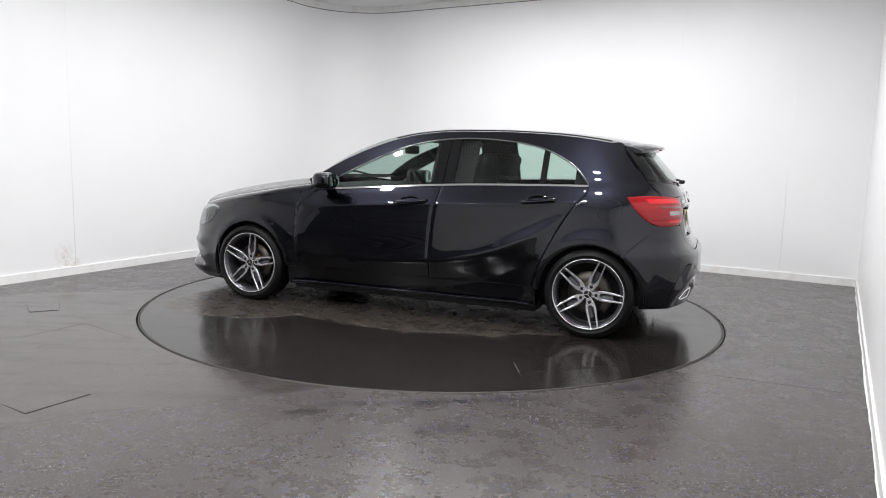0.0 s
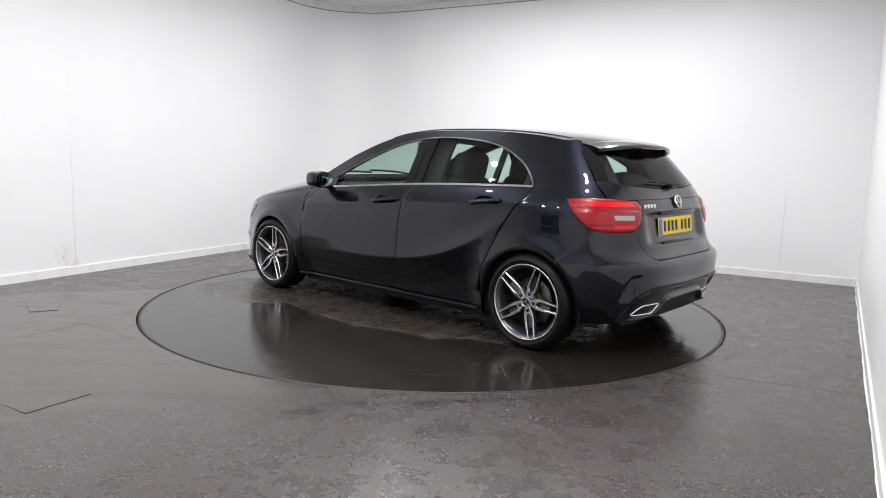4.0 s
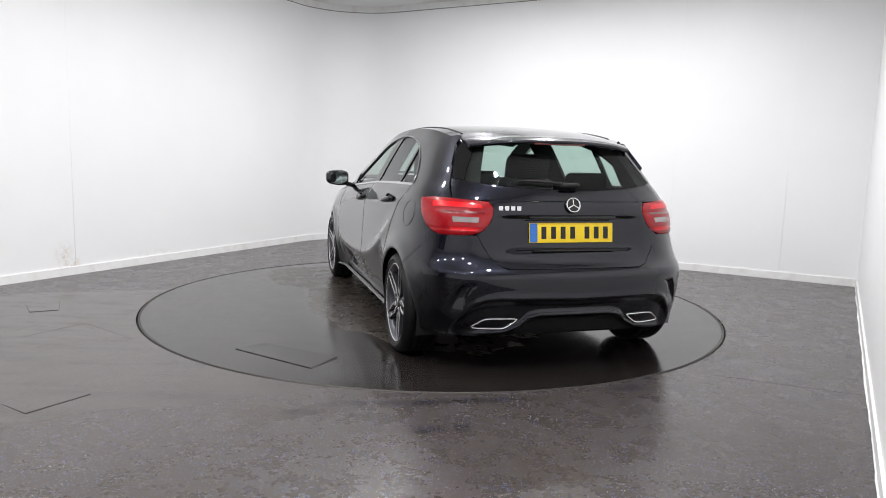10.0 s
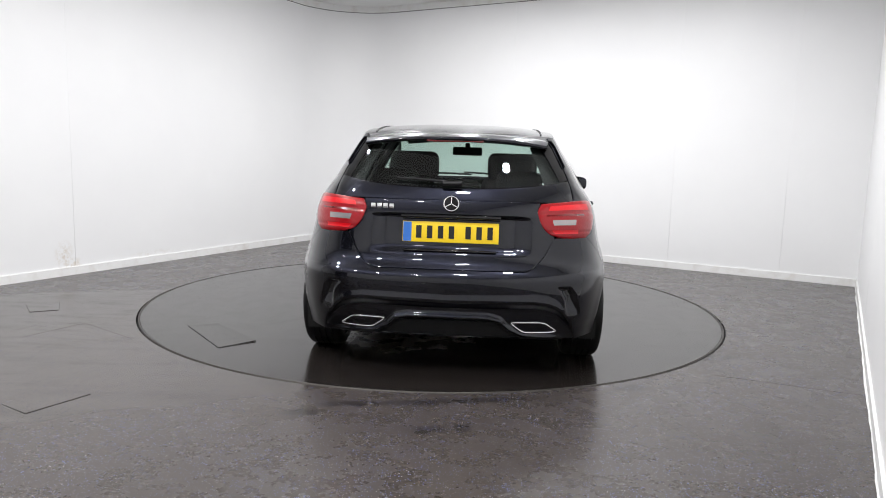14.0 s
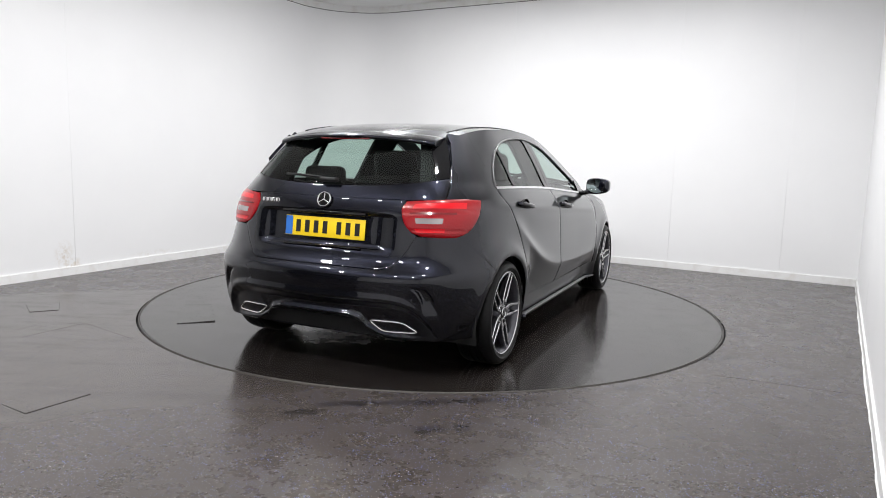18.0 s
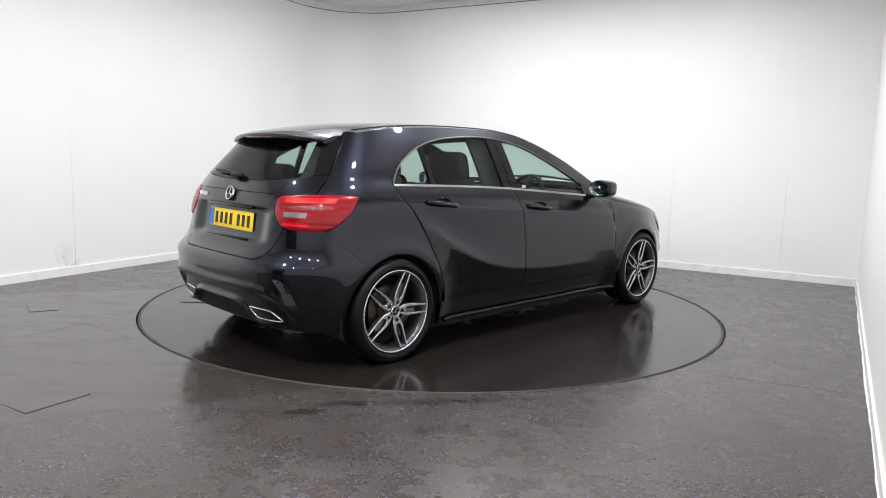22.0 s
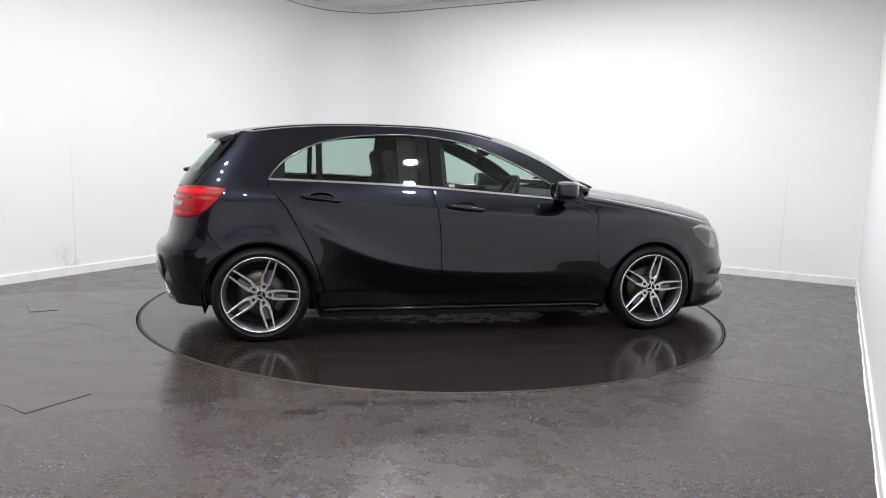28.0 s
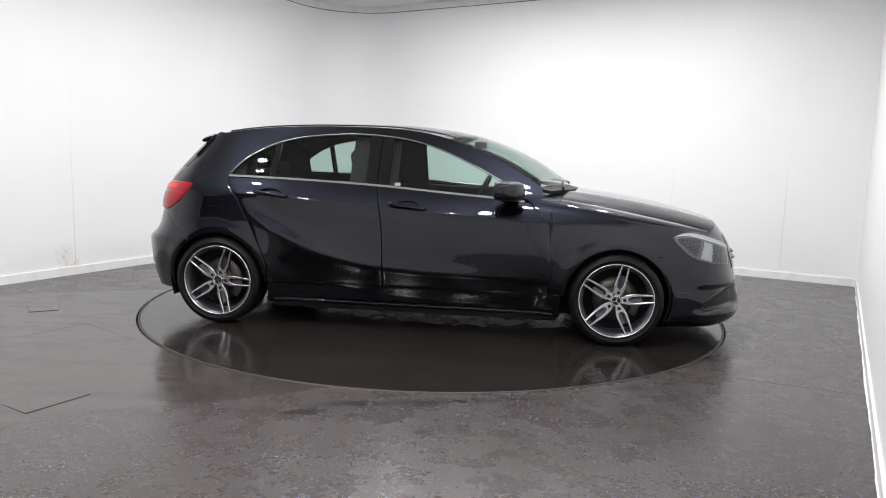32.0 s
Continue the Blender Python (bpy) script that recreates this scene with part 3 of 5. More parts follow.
def flank(x, z):
    """Half width of the body side before the ends curve in."""
    x, z = np.asarray(x, float), np.asarray(z, float)
    zz = z + (1.0 - belt(x)) * np.clip((z - 0.45) / 0.5, 0, 1)
    w = width_z(zz)
    hi, lo = crease_hi(x), crease_lo(x)
    inside = step01(-1.25, -0.9, x) * (1 - step01(0.25, 0.98, x))
    t = np.clip((z - lo) / np.maximum(hi - lo, 0.05), 0, 1)
    w = w - inside * 0.014 * np.sin(math.pi * t ** 0.8) ** 1.2
    w = w + inside * 0.006 * np.exp(-((z - lo) / 0.05) ** 2)
    doors = step01(-1.02, -0.82, x) * (1 - step01(0.82, 1.0, x))
    w = w - 0.012 * doors * (1 - step01(0.30, 0.66, z))
    # below the swage the doors and the sill turn under
    under = np.clip(lo - z, 0, 0.2)
    w = w - 0.17 * under ** 2 / (under + 0.035) * doors
    w = w + 0.0045 * np.exp(-((z - hi) / 0.022) ** 2) * step01(-1.55, -1.2, x) * (1 - step01(0.75, 1.0, x))
    for ax in (-AXLE, AXLE):
        r = np.hypot(x - ax, z - HUB_Z)
        w = w + 0.012 * np.exp(-((r - 0.36) / 0.05) ** 2) * (z < 0.75)
    up = np.clip((z - belt(x)) / 0.35, 0, 1)
    w = w - 0.05 * step01(0.0, 0.85, x) * up
    w = w - 0.030 * step01(0.9, 1.75, -x) * step01(0.55, 0.85, z) - 0.016 * step01(0.9, 1.6, -x) * step01(1.0, 1.3, z)
    return w


def side_y(x, z):
    x, z = np.asarray(x, float), np.asarray(z, float)
    r = np.clip((x - X0_R) / (rear_x(z) - X0_R), 0, 0.9999)
    f = np.clip((x - X0_F) / (front_x(z) - X0_F), 0, 0.9999)
    k = (1 - r ** N_R) ** (1 / N_R) * (1 - f ** N_F) ** (1 / N_F)
    return flank(x, z) * k


# even steps round a body corner
_phi = np.linspace(0, math.pi / 2, 400)


def _table(n):
    x, y = 0.8 * np.cos(_phi) ** (2 / n), 0.85 * np.sin(_phi) ** (2 / n)
    return np.concatenate(([0], np.cumsum(np.hypot(np.diff(x), np.diff(y)))))


_S = {N_R: _table(N_R), N_F: _table(N_F)}


def end_point(s, z, front=False, out=0.0):
    """The point s metres round the end from the middle line, at height z."""
    n = N_F if front else N_R
    s, z = np.broadcast_arrays(np.asarray(s, float), np.asarray(z, float))
    phi = np.interp(np.abs(s), _S[n], _phi)
    x0, xe = (X0_F, front_x(z)) if front else (X0_R, rear_x(z))
    w = flank(np.full(z.shape, 1.35 if front else -1.55), z)
    x = x0 + (xe - x0) * np.cos(phi) ** (2 / n)
    # blend to the flank's own width along the side
    wx = flank(x, z)
    k = step01(0.5, 0.95, np.sin(phi))
    y = (w * (1 - k) + wx * k) * np.sin(phi) ** (2 / n) * np.sign(s)
    p = np.stack([x, y, z], -1)
    if not front:
        # number plate recess in the tailgate
        d = 1 - step01(0.33, 0.47, np.abs(y))
        d = d * step01(0.675, 0.715, z) * (1 - step01(0.872, 0.884, z))
        p[..., 0] += 0.032 * d
        # hollow between the bumper's ridge and the diffuser
        ay = np.abs(y)
        crest = np.interp(ay, [0.0, 0.25, 0.46, 0.53, 0.58, 0.62, 0.66, 0.70, 0.72], [0.430, 0.436, 0.438, 0.428, 0.408, 0.375, 0.33, 0.25, 0.10])
        p[..., 0] += 0.034 * step01(-0.004, 0.045, crest - z) * step01(0.16, 0.2, z) * (1 - step01(0.60, 0.71, ay))
        p[..., 0] -= 0.008 * np.exp(-((z - crest - 0.012) / 0.020) ** 2) * (1 - step01(0.56, 0.66, ay))
        # rolled lip over the diffuser
        lip = np.interp(ay, [0.0, 0.22, 0.285, 0.325, 0.40, 0.55, 0.74], [0.345, 0.345, 0.330, 0.288, 0.252, 0.234, 0.215])
        p[..., 0] -= 0.022 * np.exp(-((z - lip) / 0.017) ** 2) * (1 - step01(0.42, 0.74, ay))
        p[..., 0] += 0.016 * step01(0.0, 0.03, lip - z) * (1 - step01(0.42, 0.74, ay))
        # upright slots at the bumper's corners
        y_in = np.interp(z, [0.33, 0.46, 0.50, 0.52], [0.640, 0.632, 0.612, 0.585])
        y_out = np.interp(z, [0.33, 0.40, 0.48, 0.515], [0.722, 0.704, 0.676, 0.652])
        slot = step01(-0.006, 0.008, ay - y_in) * step01(-0.006, 0.008, y_out - ay) * step01(0.34, 0.47, z) * (1 - step01(0.508, 0.525, z))
        p[..., 0] += 0.020 * slot
        p[..., 1] -= 0.012 * slot * np.sign(s)
    if front:
        # hollow side intakes above the chin blade
        lo = np.interp(x, [1.87, 2.10, 2.2], [0.214, 0.246, 0.252])
        hi = np.interp(x, [1.87, 1.93, 1.985, 2.08, 2.2], [0.214, 0.275, 0.325, 0.372, 0.40])
        pit = step01(0.0, 0.014, z - lo) * step01(0.0, 0.045, hi - z) * step01(1.87, 1.92, x) * step01(0.40, 0.52, np.abs(y))
        side = np.sign(s) * step01(0.25, 0.6, np.abs(y))
        chin = 0.020 * (1 - step01(0.205, 0.255, z)) + 0.012 * np.exp(-((z - 0.425) / 0.035) ** 2)
        p[..., 0] += chin * np.abs(side) * step01(1.8, 1.95, x)
        p[..., 1] += 0.6 * chin * side * step01(1.8, 1.95, x)
        p[..., 0] -= 0.035 * pit
        p[..., 1] -= 0.022 * pit * np.sign(s)
    if out:
        p[..., 0] += out * (1 if front else -1) * np.cos(phi)
        p[..., 1] += out * np.sin(phi) * np.sign(s)
    return p


def s_of_y(y, z, front=False):
    n = N_F if front else N_R
    w = flank(1.35 if front else -1.55, z)
    phi = math.asin(min(1.0, abs(y) / float(w)) ** (n / 2))
    return float(np.interp(phi, _phi, _S[n]))


def s_of_x(x, z, front=False):
    n = N_F if front else N_R
    x0, xe = (X0_F, front_x(z)) if front else (X0_R, rear_x(z))
    phi = math.acos(min(1.0, max(0.0, (x - x0) / float(xe - x0))) ** (n / 2))
    return float(np.interp(phi, _phi, _S[n]))


def S(kind, a, z, front=False):
    return (s_of_y(a, z, front) if kind == "y" else s_of_x(a, z, front), z)


def end_patch(a, b, c, d, nu=20, nv=12, front=False, out=0.0):
    """Patch on an end, its four edges given as lists of (s, z)."""
    P = coons(resample(a, nu), resample(b, nu), resample(c, nv), resample(d, nv))
    return end_point(P[..., 0], P[..., 1], front, out)


def side_patch(a, b, c, d, nu=24, nv=16, out=0.0):
    P = coons(resample(a, nu), resample(b, nu), resample(c, nv), resample(d, nv))
    return np.stack([P[..., 0], side_y(P[..., 0], P[..., 1]) + out, P[..., 1]], -1)


def columns(xs, low, high, rows=14, out=0.0):
    """Patch on the flank between two height curves."""
    xs = np.asarray(xs, float)
    t = np.linspace(0, 1, rows)[None, :]
    z = low(xs)[:, None] * (1 - t) + high(xs)[:, None] * t
    x = np.repeat(xs[:, None], rows, 1)
    return np.stack([x, side_y(x, z) + out, z], -1)


def paired(name, patches, material, parent, flange=0.018, label="", thick=0.0, soft=()):
    """The same panel on the left and on the right side; patches is one patch or several joined ones, each with its rounded edges."""
    made = []
    patches = patches if isinstance(patches, list) else [(patches, soft)]
    for mirror in (False, True):
        bms = []
        for P, edges in patches:
            m, n = P.shape[0] // 2, P.shape[1] // 2
            nrm = np.cross(P[min(m + 1, P.shape[0] - 1), n] - P[m - 1, n], P[m, min(n + 1, P.shape[1] - 1)] - P[m, n - 1])
            good = nrm @ (P[m, n] - np.array([P[m, n][0] * 0.75, 0, 0.62])) > 0
            Q = P * np.array([1, -1, 1]) if mirror else P
            bms.append(sheet(Q, flange, flip=(good == mirror), thick=thick, soft=edges))
        made.append(part(name, join(*bms), material, parent, label))
    return made


def centred(name, P, material, parent, flange=0.018, label="", thick=0.0, out=(0, 0, 1), soft=()):
    P = np.asarray(P)
    m, n = P.shape[0] // 2, P.shape[1] // 2
    nrm = np.cross(P[m + 1, n] - P[m - 1, n], P[m, n + 1] - P[m, n - 1])
    return part(name, sheet(P, flange, flip=(nrm @ np.array(out)) < 0, thick=thick, soft=soft), material, parent, label)


car = tagged(new("car"), "glossy black five-door hatchback car standing on the turntable", "car")
GAP = 0.0045

# doors
B_EDGE = [(-0.255, 0.985), (-0.235, 0.90), (-0.215, 0.80), (-0.195, 0.55), (-0.19, 0.315)]
REAR_EDGE = [(-1.302, 1.016), (-1.30, 0.985), (-1.26, 0.935), (-1.21, 0.875), (-1.11, 0.70), (-1.03, 0.535), (-0.985, 0.42), (-0.955, 0.315)]
FRONT_EDGE = [(0.775, 0.907), (0.84, 0.85), (0.89, 0.78), (0.912, 0.68), (0.918, 0.5), (0.918, 0.315)]


def shift(points, dx):
    return [(x + dx, z) for x, z in points]


def line(a, b, n=6, f=None):
    xs = np.linspace(a[0], b[0], n)
    return [(x, float(f(x))) if f else (x, a[1] + (b[1] - a[1]) * (x - a[0]) / (b[0] - a[0])) for x in xs]


fd_r, fd_f = shift(B_EDGE, GAP), shift(FRONT_EDGE, -GAP)
fd_r[0], fd_f[0] = (fd_r[0][0], float(belt(fd_r[0][0]))), (fd_f[0][0], float(belt(fd_f[0][0])))
front_door = paired("front_door", side_patch(fd_r, fd_f, line(fd_r[0], fd_f[0], 8, belt), line(fd_r[-1], fd_f[-1]), 70, 44), PAINT, car, soft=ALL_EDGES)
rd_r, rd_f = shift(REAR_EDGE, GAP), shift(B_EDGE, -GAP)
rd_r[0], rd_f[0] = (rd_r[0][0], float(belt(rd_r[0][0]))), (rd_f[0][0], float(belt(rd_f[0][0])))
rear_door = paired("rear_door", side_patch(rd_r, rd_f, line(rd_r[0], rd_f[0], 8, belt), line(rd_r[-1], rd_f[-1]), 70, 40), PAINT, car, soft=ALL_EDGES)

# sills
sill_x = np.linspace(-0.99, 0.99, 50)
paired("side_skirt", columns(sill_x, lambda x: 0.165 + 0 * x, lambda x: 0.312 + 0 * x, 18, 0.0), PAINT, car, 0.03)
fin = [(x, float(side_y(x, 0.2)) + 0.018, 0.192 + 0.012 * (x < -0.7) * (-(x + 0.7))) for x in np.linspace(-0.95, 0.95, 30)]
for sgn in (1, -1):
    part("skirt_lip", tube([(x, sgn * y, z) for x, y, z in fin], 0.019, 10, flat=0.5), PAINT, car)


# rear wing with the roof pillar
def arch_low(ax):
    def f(x):
        x = np.asarray(x, float)
        return HUB_Z + np.sqrt(np.maximum(ARCH ** 2 - (x - ax) ** 2, 1e-5))
    return f


WAIST = 0.962


def door_line(x):
    pts = sorted((px - GAP, pz) for px, pz in REAR_EDGE)
    return np.interp(x, [p[0] for p in pts], [p[1] for p in pts])


xs_q1 = np.linspace(-1.302, -0.995, 22)
Q1 = columns(xs_q1, arch_low(-AXLE), door_line, 16)
xs_q2 = np.linspace(-1.302, -1.555, 14)
Q2 = columns(xs_q2, arch_low(-AXLE), lambda x: WAIST + 0 * x, 16)
zq = float(arch_low(-AXLE)(-1.555))
LIGHT_OUT = [(-1.775, 0.774), (-1.705, 0.802), (-1.625, 0.870), (-1.555, WAIST)]
Q3 = side_patch([(-1.555, zq), (-1.555, 0.75), (-1.555, WAIST)], [(x, z) for x, z in LIGHT_OUT], [(-1.555, zq), (-1.61, 0.625), (-1.69, 0.70), (-1.775, 0.774)], [(-1.555, WAIST), (-1.5551, WAIST + 0.0001)], 14, 10)
# pillar, wrapping on to the tailgate joint
SEAM = [(0.668, 0.962), (0.655, 1.05), (0.615, 1.15), (0.560, 1.262)]
SEAM_UP = SEAM + [(0.535, 1.302)]
pil_a = [S("x", -1.302, z) for z in (WAIST, 1.06, 1.15, 1.25, 1.332)]
pil_b = [S("y", y, z) for y, z in SEAM]
pil_low = [S("x", -1.302, WAIST), S("x", -1.45, WAIST), S("x", -1.6, WAIST), S("y", SEAM[0][0], WAIST)]
pil_top = [S("x", x, float(rail_z(x))) for x in (-1.302, -1.40, -1.50)] + [S("y", SEAM[-1][0], SEAM[-1][1])]
Q4 = end_patch(pil_a, pil_b, pil_low, pil_top, 24, 24)
xs_r = np.linspace(-1.302, 0.85, 74)
Q5 = columns(xs_r, lambda x: window_top(x) + 0.004, lambda x: np.maximum(rail_z(x), window_top(x) + 0.02), 8)
paired("rear_wing", [(Q1, ("j0", "j1")), (Q2, ("j0",)), (Q3, ("j1", "i0")), (Q4, ("j1",)), (Q5, ())], PAINT, car, 0.016, "rear wing with roof pillar and rail")

# front wing
def hood_lip(k):
    """Height of the bonnet's front edge, k from 0 in the middle to 1 at its corner."""
    return 0.752 + 0.072 * (1 - np.abs(k) ** 2.2)


S_NOSE = s_of_y(0.60, 0.752, True)
NOSE = end_point(S_NOSE, 0.752, True)
hood_seam = np.array([(0.84, 0.692, 0.955), (1.05, 0.688, 0.925), (1.3, 0.672, 0.885), (1.55, 0.65, 0.84), (1.75, 0.63, 0.80), (NOSE[0], NOSE[1], NOSE[2])])
seam_y = smooth_curve([(p[0], p[1]) for p in hood_seam])
seam_z = smooth_curve([(p[0], p[2]) for p in hood_seam])


def wing_high(x):
    return seam_z(x) - 0.055


def door_front(x):
    return np.interp(x, [p[0] for p in FRONT_EDGE[:4]], [p[1] for p in FRONT_EDGE[:4]])


def wing_low(x):
    x = np.asarray(x, float)
    base = np.where(x < 0.915, door_front(x) + 0.004, 0.315)
    return np.where(np.abs(x - AXLE) < ARCH - 0.002, np.maximum(arch_low(AXLE)(x), 0.315), base)


xs_f = np.concatenate((np.linspace(0.80, 0.914, 8), np.linspace(0.916, 1.0, 6), AXLE - ARCH * np.cos(np.linspace(0.06, 2.2, 34))))
F1 = columns(xs_f, wing_low, lambda x: np.maximum(wing_high(x), wing_low(x) + 0.01), 16)
xs_h = np.linspace(AXLE - ARCH * math.cos(2.2), 1.80, 10)
F2 = columns(xs_h, lambda x: np.interp(x, [xs_h[0], 1.60, 1.80], [0.576, 0.586, 0.586]), wing_high, 12)
xs_t = np.linspace(0.84, float(NOSE[0]) - 0.01, 40)
edge = np.stack([xs_t, side_y(xs_t, wing_high(xs_t)), wing_high(xs_t)], -1)
seam3 = np.stack([xs_t, seam_y(xs_t) + 0.003, seam_z(xs_t)], -1)
ctrl = np.stack([xs_t, edge[:, 1] - 0.012, seam_z(xs_t) - 0.006], -1)
tt = np.linspace(0, 1, 12)[None, :, None]
F3 = (1 - tt) ** 2 * edge[:, None] + 2 * tt * (1 - tt) * ctrl[:, None] + tt ** 2 * seam3[:, None]
paired("front_wing", [(F1, ("j0",)), (F2, ()), (F3, ("j1",))], PAINT, car, 0.016)

# bonnet
u = np.linspace(-1, 1, 31)
bl = resample(hood_seam - np.array([0, 0.003, 0]), 26)
bl[-1] = end_point(S_NOSE - 0.003, 0.752, True)
br_ = bl * np.array([1, -1, 1])
rear_e = np.stack([1.03 - 0.19 * np.abs(u) ** 2.2, 0.689 * u, 0.998 - 0.043 * u ** 2], -1)
front_e = end_point(u * (S_NOSE - 0.003), hood_lip(u), True)
hood = coons(rear_e, front_e, br_, bl)
uu, vv = np.linspace(-1, 1, 31)[:, None], np.linspace(0, 1, 26)[None, :]
hood[..., 2] += 0.010 * np.sin(math.pi * vv ** 1.2) * (1 - uu ** 4) + 0.008 * np.exp(-((np.abs(uu) - 0.62) / 0.09) ** 2) * (1 - vv * 0.4)
centred("bonnet", hood, PAINT, car, soft=ALL_EDGES)

# front bumper, grille and lamps
for_all = np.linspace(-1, 1, 201)
zz_ = np.concatenate((np.linspace(0.112, 0.598, 56), np.linspace(0.602, 0.70, 5)))
arch_x = lambda z: AXLE + math.sqrt(max(ARCH ** 2 - (z - HUB_Z) ** 2, 0.0))
FB = np.stack([end_point(for_all * s_of_x(arch_x(z) + 0.002 if z < 0.577 else (1.56 if z < 0.6 else 1.804), z, True), np.full(201, z), True) for z in zz_])
centred("front_bumper", FB, PAINT, car, 0.03, out=(1, 0, 0), soft=ALL_EDGES)
s_all = np.linspace(-1, 1, 81) * s_of_x(1.80, 0.71, True)
top_all = np.where(np.abs(s_all) < S_NOSE, hood_lip(s_all / S_NOSE) - 0.005, 0.745)
NS = np.stack([end_point(s_all, 0.699 + (top_all - 0.699) * k, True) for k in np.linspace(0, 1, 9)])
centred("bonnet_nose", NS, PAINT, car, 0.02, out=(1, 0, 0))
zz_ = np.linspace(0.50, 0.715, 8)
GR = np.stack([end_point(np.linspace(-1, 1, 31) * s_of_y(float(np.interp(z, [0.5, 0.6, 0.72], [0.47, 0.49, 0.44])), z, True), np.full(31, z), True, 0.004) for z in zz_])
grille = centred("grille", GR, GLOSS_BLACK, car, 0.02, "black radiator grille", out=(1, 0, 0))
for z in (0.56, 0.60):
    part("grille_bar", tube([tuple(end_point(k * s_of_y(0.39, z, True), z, True, 0.012)) for k in np.linspace(-1, 1, 20)], 0.007, 8), TRIM_DARK, grille)
FR = True
hl_low = [S("x", 1.692, 0.712, FR), S("x", 1.745, 0.655, FR), S("x", 1.82, 0.597, FR), S("x", 1.95, 0.556, FR), S("y", 0.55, 0.534, FR)]
hl_top = [S("x", 1.690, 0.724, FR), S("x", 1.74, 0.746, FR), S("x", 1.807, 0.757, FR), S("x", 1.92, 0.733, FR), S("y", 0.485, 0.66, FR)]
hl = end_patch(hl_low, hl_top, [hl_low[0], hl_top[0]], [hl_low[-1], hl_top[-1]], 26, 12, True, 0.005)
head = paired("headlamp", hl, HEAD_GLASS, car, 0.02, "clear headlamp with a grey reflector", soft=ALL_EDGES)
hb = end_patch(hl_low, hl_top, [hl_low[0], hl_top[0]], [hl_low[-1], hl_top[-1]], 26, 12, True, 0.001)
for lamp_, sgn in zip(head, (1, -1)):
    lamp_.visible_shadow = False
    part("lamp_housing", sheet(hb * np.array([1, sgn, 1]), 0, flip=sgn > 0), LAMP_GREY, lamp_)
    for nm, quad, mt in (("daylight_strip", ((0.05, 0.80), (1.0, 0.78), (1.0, 0.96), (0.05, 0.93)), CLEAR_LENS),
                         ("lamp_mask", ((0.08, 0.25), (0.38, 0.10), (0.42, 0.72), (0.10, 0.70)), LAMP_DARK),
                         ("lamp_reflector", ((0.43, 0.08), (0.61, 0.05), (0.60, 0.70), (0.47, 0.72)), LAMP_CHROME),
                         ("lamp_mask", ((0.65, 0.05), (0.97, 0.08), (0.96, 0.66), (0.64, 0.70)), LAMP_DARK),
                         ("lamp_reflector", ((0.78, 0.16), (0.90, 0.16), (0.89, 0.56), (0.79, 0.58)), LAMP_GREY)):
        lift_ = 0.0035 if mt is LAMP_GREY else 0.002
        q_ = np.array(quad)
        g = np.linspace(0, 1, 9)
        uv = (1 - g)[:, None, None] * ((1 - g)[None, :, None] * q_[0] + g[None, :, None] * q_[3]) + g[:, None, None] * ((1 - g)[None, :, None] * q_[1] + g[None, :, None] * q_[2])
        ci, cj = uv[..., 0] * (hb.shape[0] - 1), uv[..., 1] * (hb.shape[1] - 1)
        ii, jj = np.clip(ci.astype(int), 0, hb.shape[0] - 2), np.clip(cj.astype(int), 0, hb.shape[1] - 2)
        fi, fj = (ci - ii)[..., None], (cj - jj)[..., None]
        Z = hb[ii, jj] * (1 - fi) * (1 - fj) + hb[ii + 1, jj] * fi * (1 - fj) + hb[ii, jj + 1] * (1 - fi) * fj + hb[ii + 1, jj + 1] * fi * fj
        Z = Z + np.array([0.6 * lift_, 0.8 * lift_, 0])
        part(nm, sheet(Z * np.array([1, sgn, 1]), 0.003, flip=sgn > 0), mt, lamp_)
# side intakes of the front bumper
it = end_patch([S("x", 1.92, 0.238, FR), S("x", 2.10, 0.262, FR), S("y", 0.50, 0.265, FR)], [S("x", 1.94, 0.258, FR), S("x", 2.0, 0.30, FR), S("x", 2.08, 0.34, FR), S("y", 0.50, 0.365, FR)], [S("x", 1.92, 0.238, FR), S("x", 1.94, 0.258, FR)], [S("y", 0.50, 0.265, FR), S("y", 0.50, 0.365, FR)], 24, 10, True, 0.003)
paired("side_intake", it, SATIN_BLACK, car, 0.01)
for sgn in (1, -1):
    lp = [tuple(end_point(sgn * s, z, True, -0.004)) for s, z in resample([S("x", 2.0, 0.262, FR), S("x", 2.08, 0.285, FR), S("y", 0.5, 0.30, FR)], 16)]
    part("intake_fin", tube(lp, 0.008, 8, flat=0.7), SATIN_BLACK, car)

# roof, screens
xs_w = np.linspace(0.20, 0.835, 26)
rail_l = np.stack([xs_w, side_y(xs_w, rail_z(xs_w)), rail_z(xs_w)], -1)
w_top_y, w_bot_y = rail_l[0, 1], rail_l[-1, 1]
head_e = np.stack([0.36 - 0.16 * u ** 2, w_top_y * u, 1.352 + (rail_l[0, 2] - 1.352) * np.abs(u) ** 2.4], -1)
cowl_e = np.stack([1.06 - 0.225 * u ** 2, w_bot_y * u, 1.015 + (rail_l[-1, 2] - 1.015) * u ** 2], -1)
screen = coons(head_e, cowl_e, rail_l * np.array([1, -1, 1]), rail_l)
screen[..., 2] += 0.012 * np.sin(math.pi * np.linspace(0, 1, 26))[None, :] * (1 - np.linspace(-1, 1, 31) ** 2)[:, None]
centred("windscreen", screen, GLASS, car, 0, "green tinted windscreen", out=(1, 0, 1)).visible_shadow = False
xs_rf = np.linspace(0.20, -1.50, 60)
rail_r = np.stack([xs_rf, side_y(xs_rf, rail_z(xs_rf)), rail_z(xs_rf)], -1)
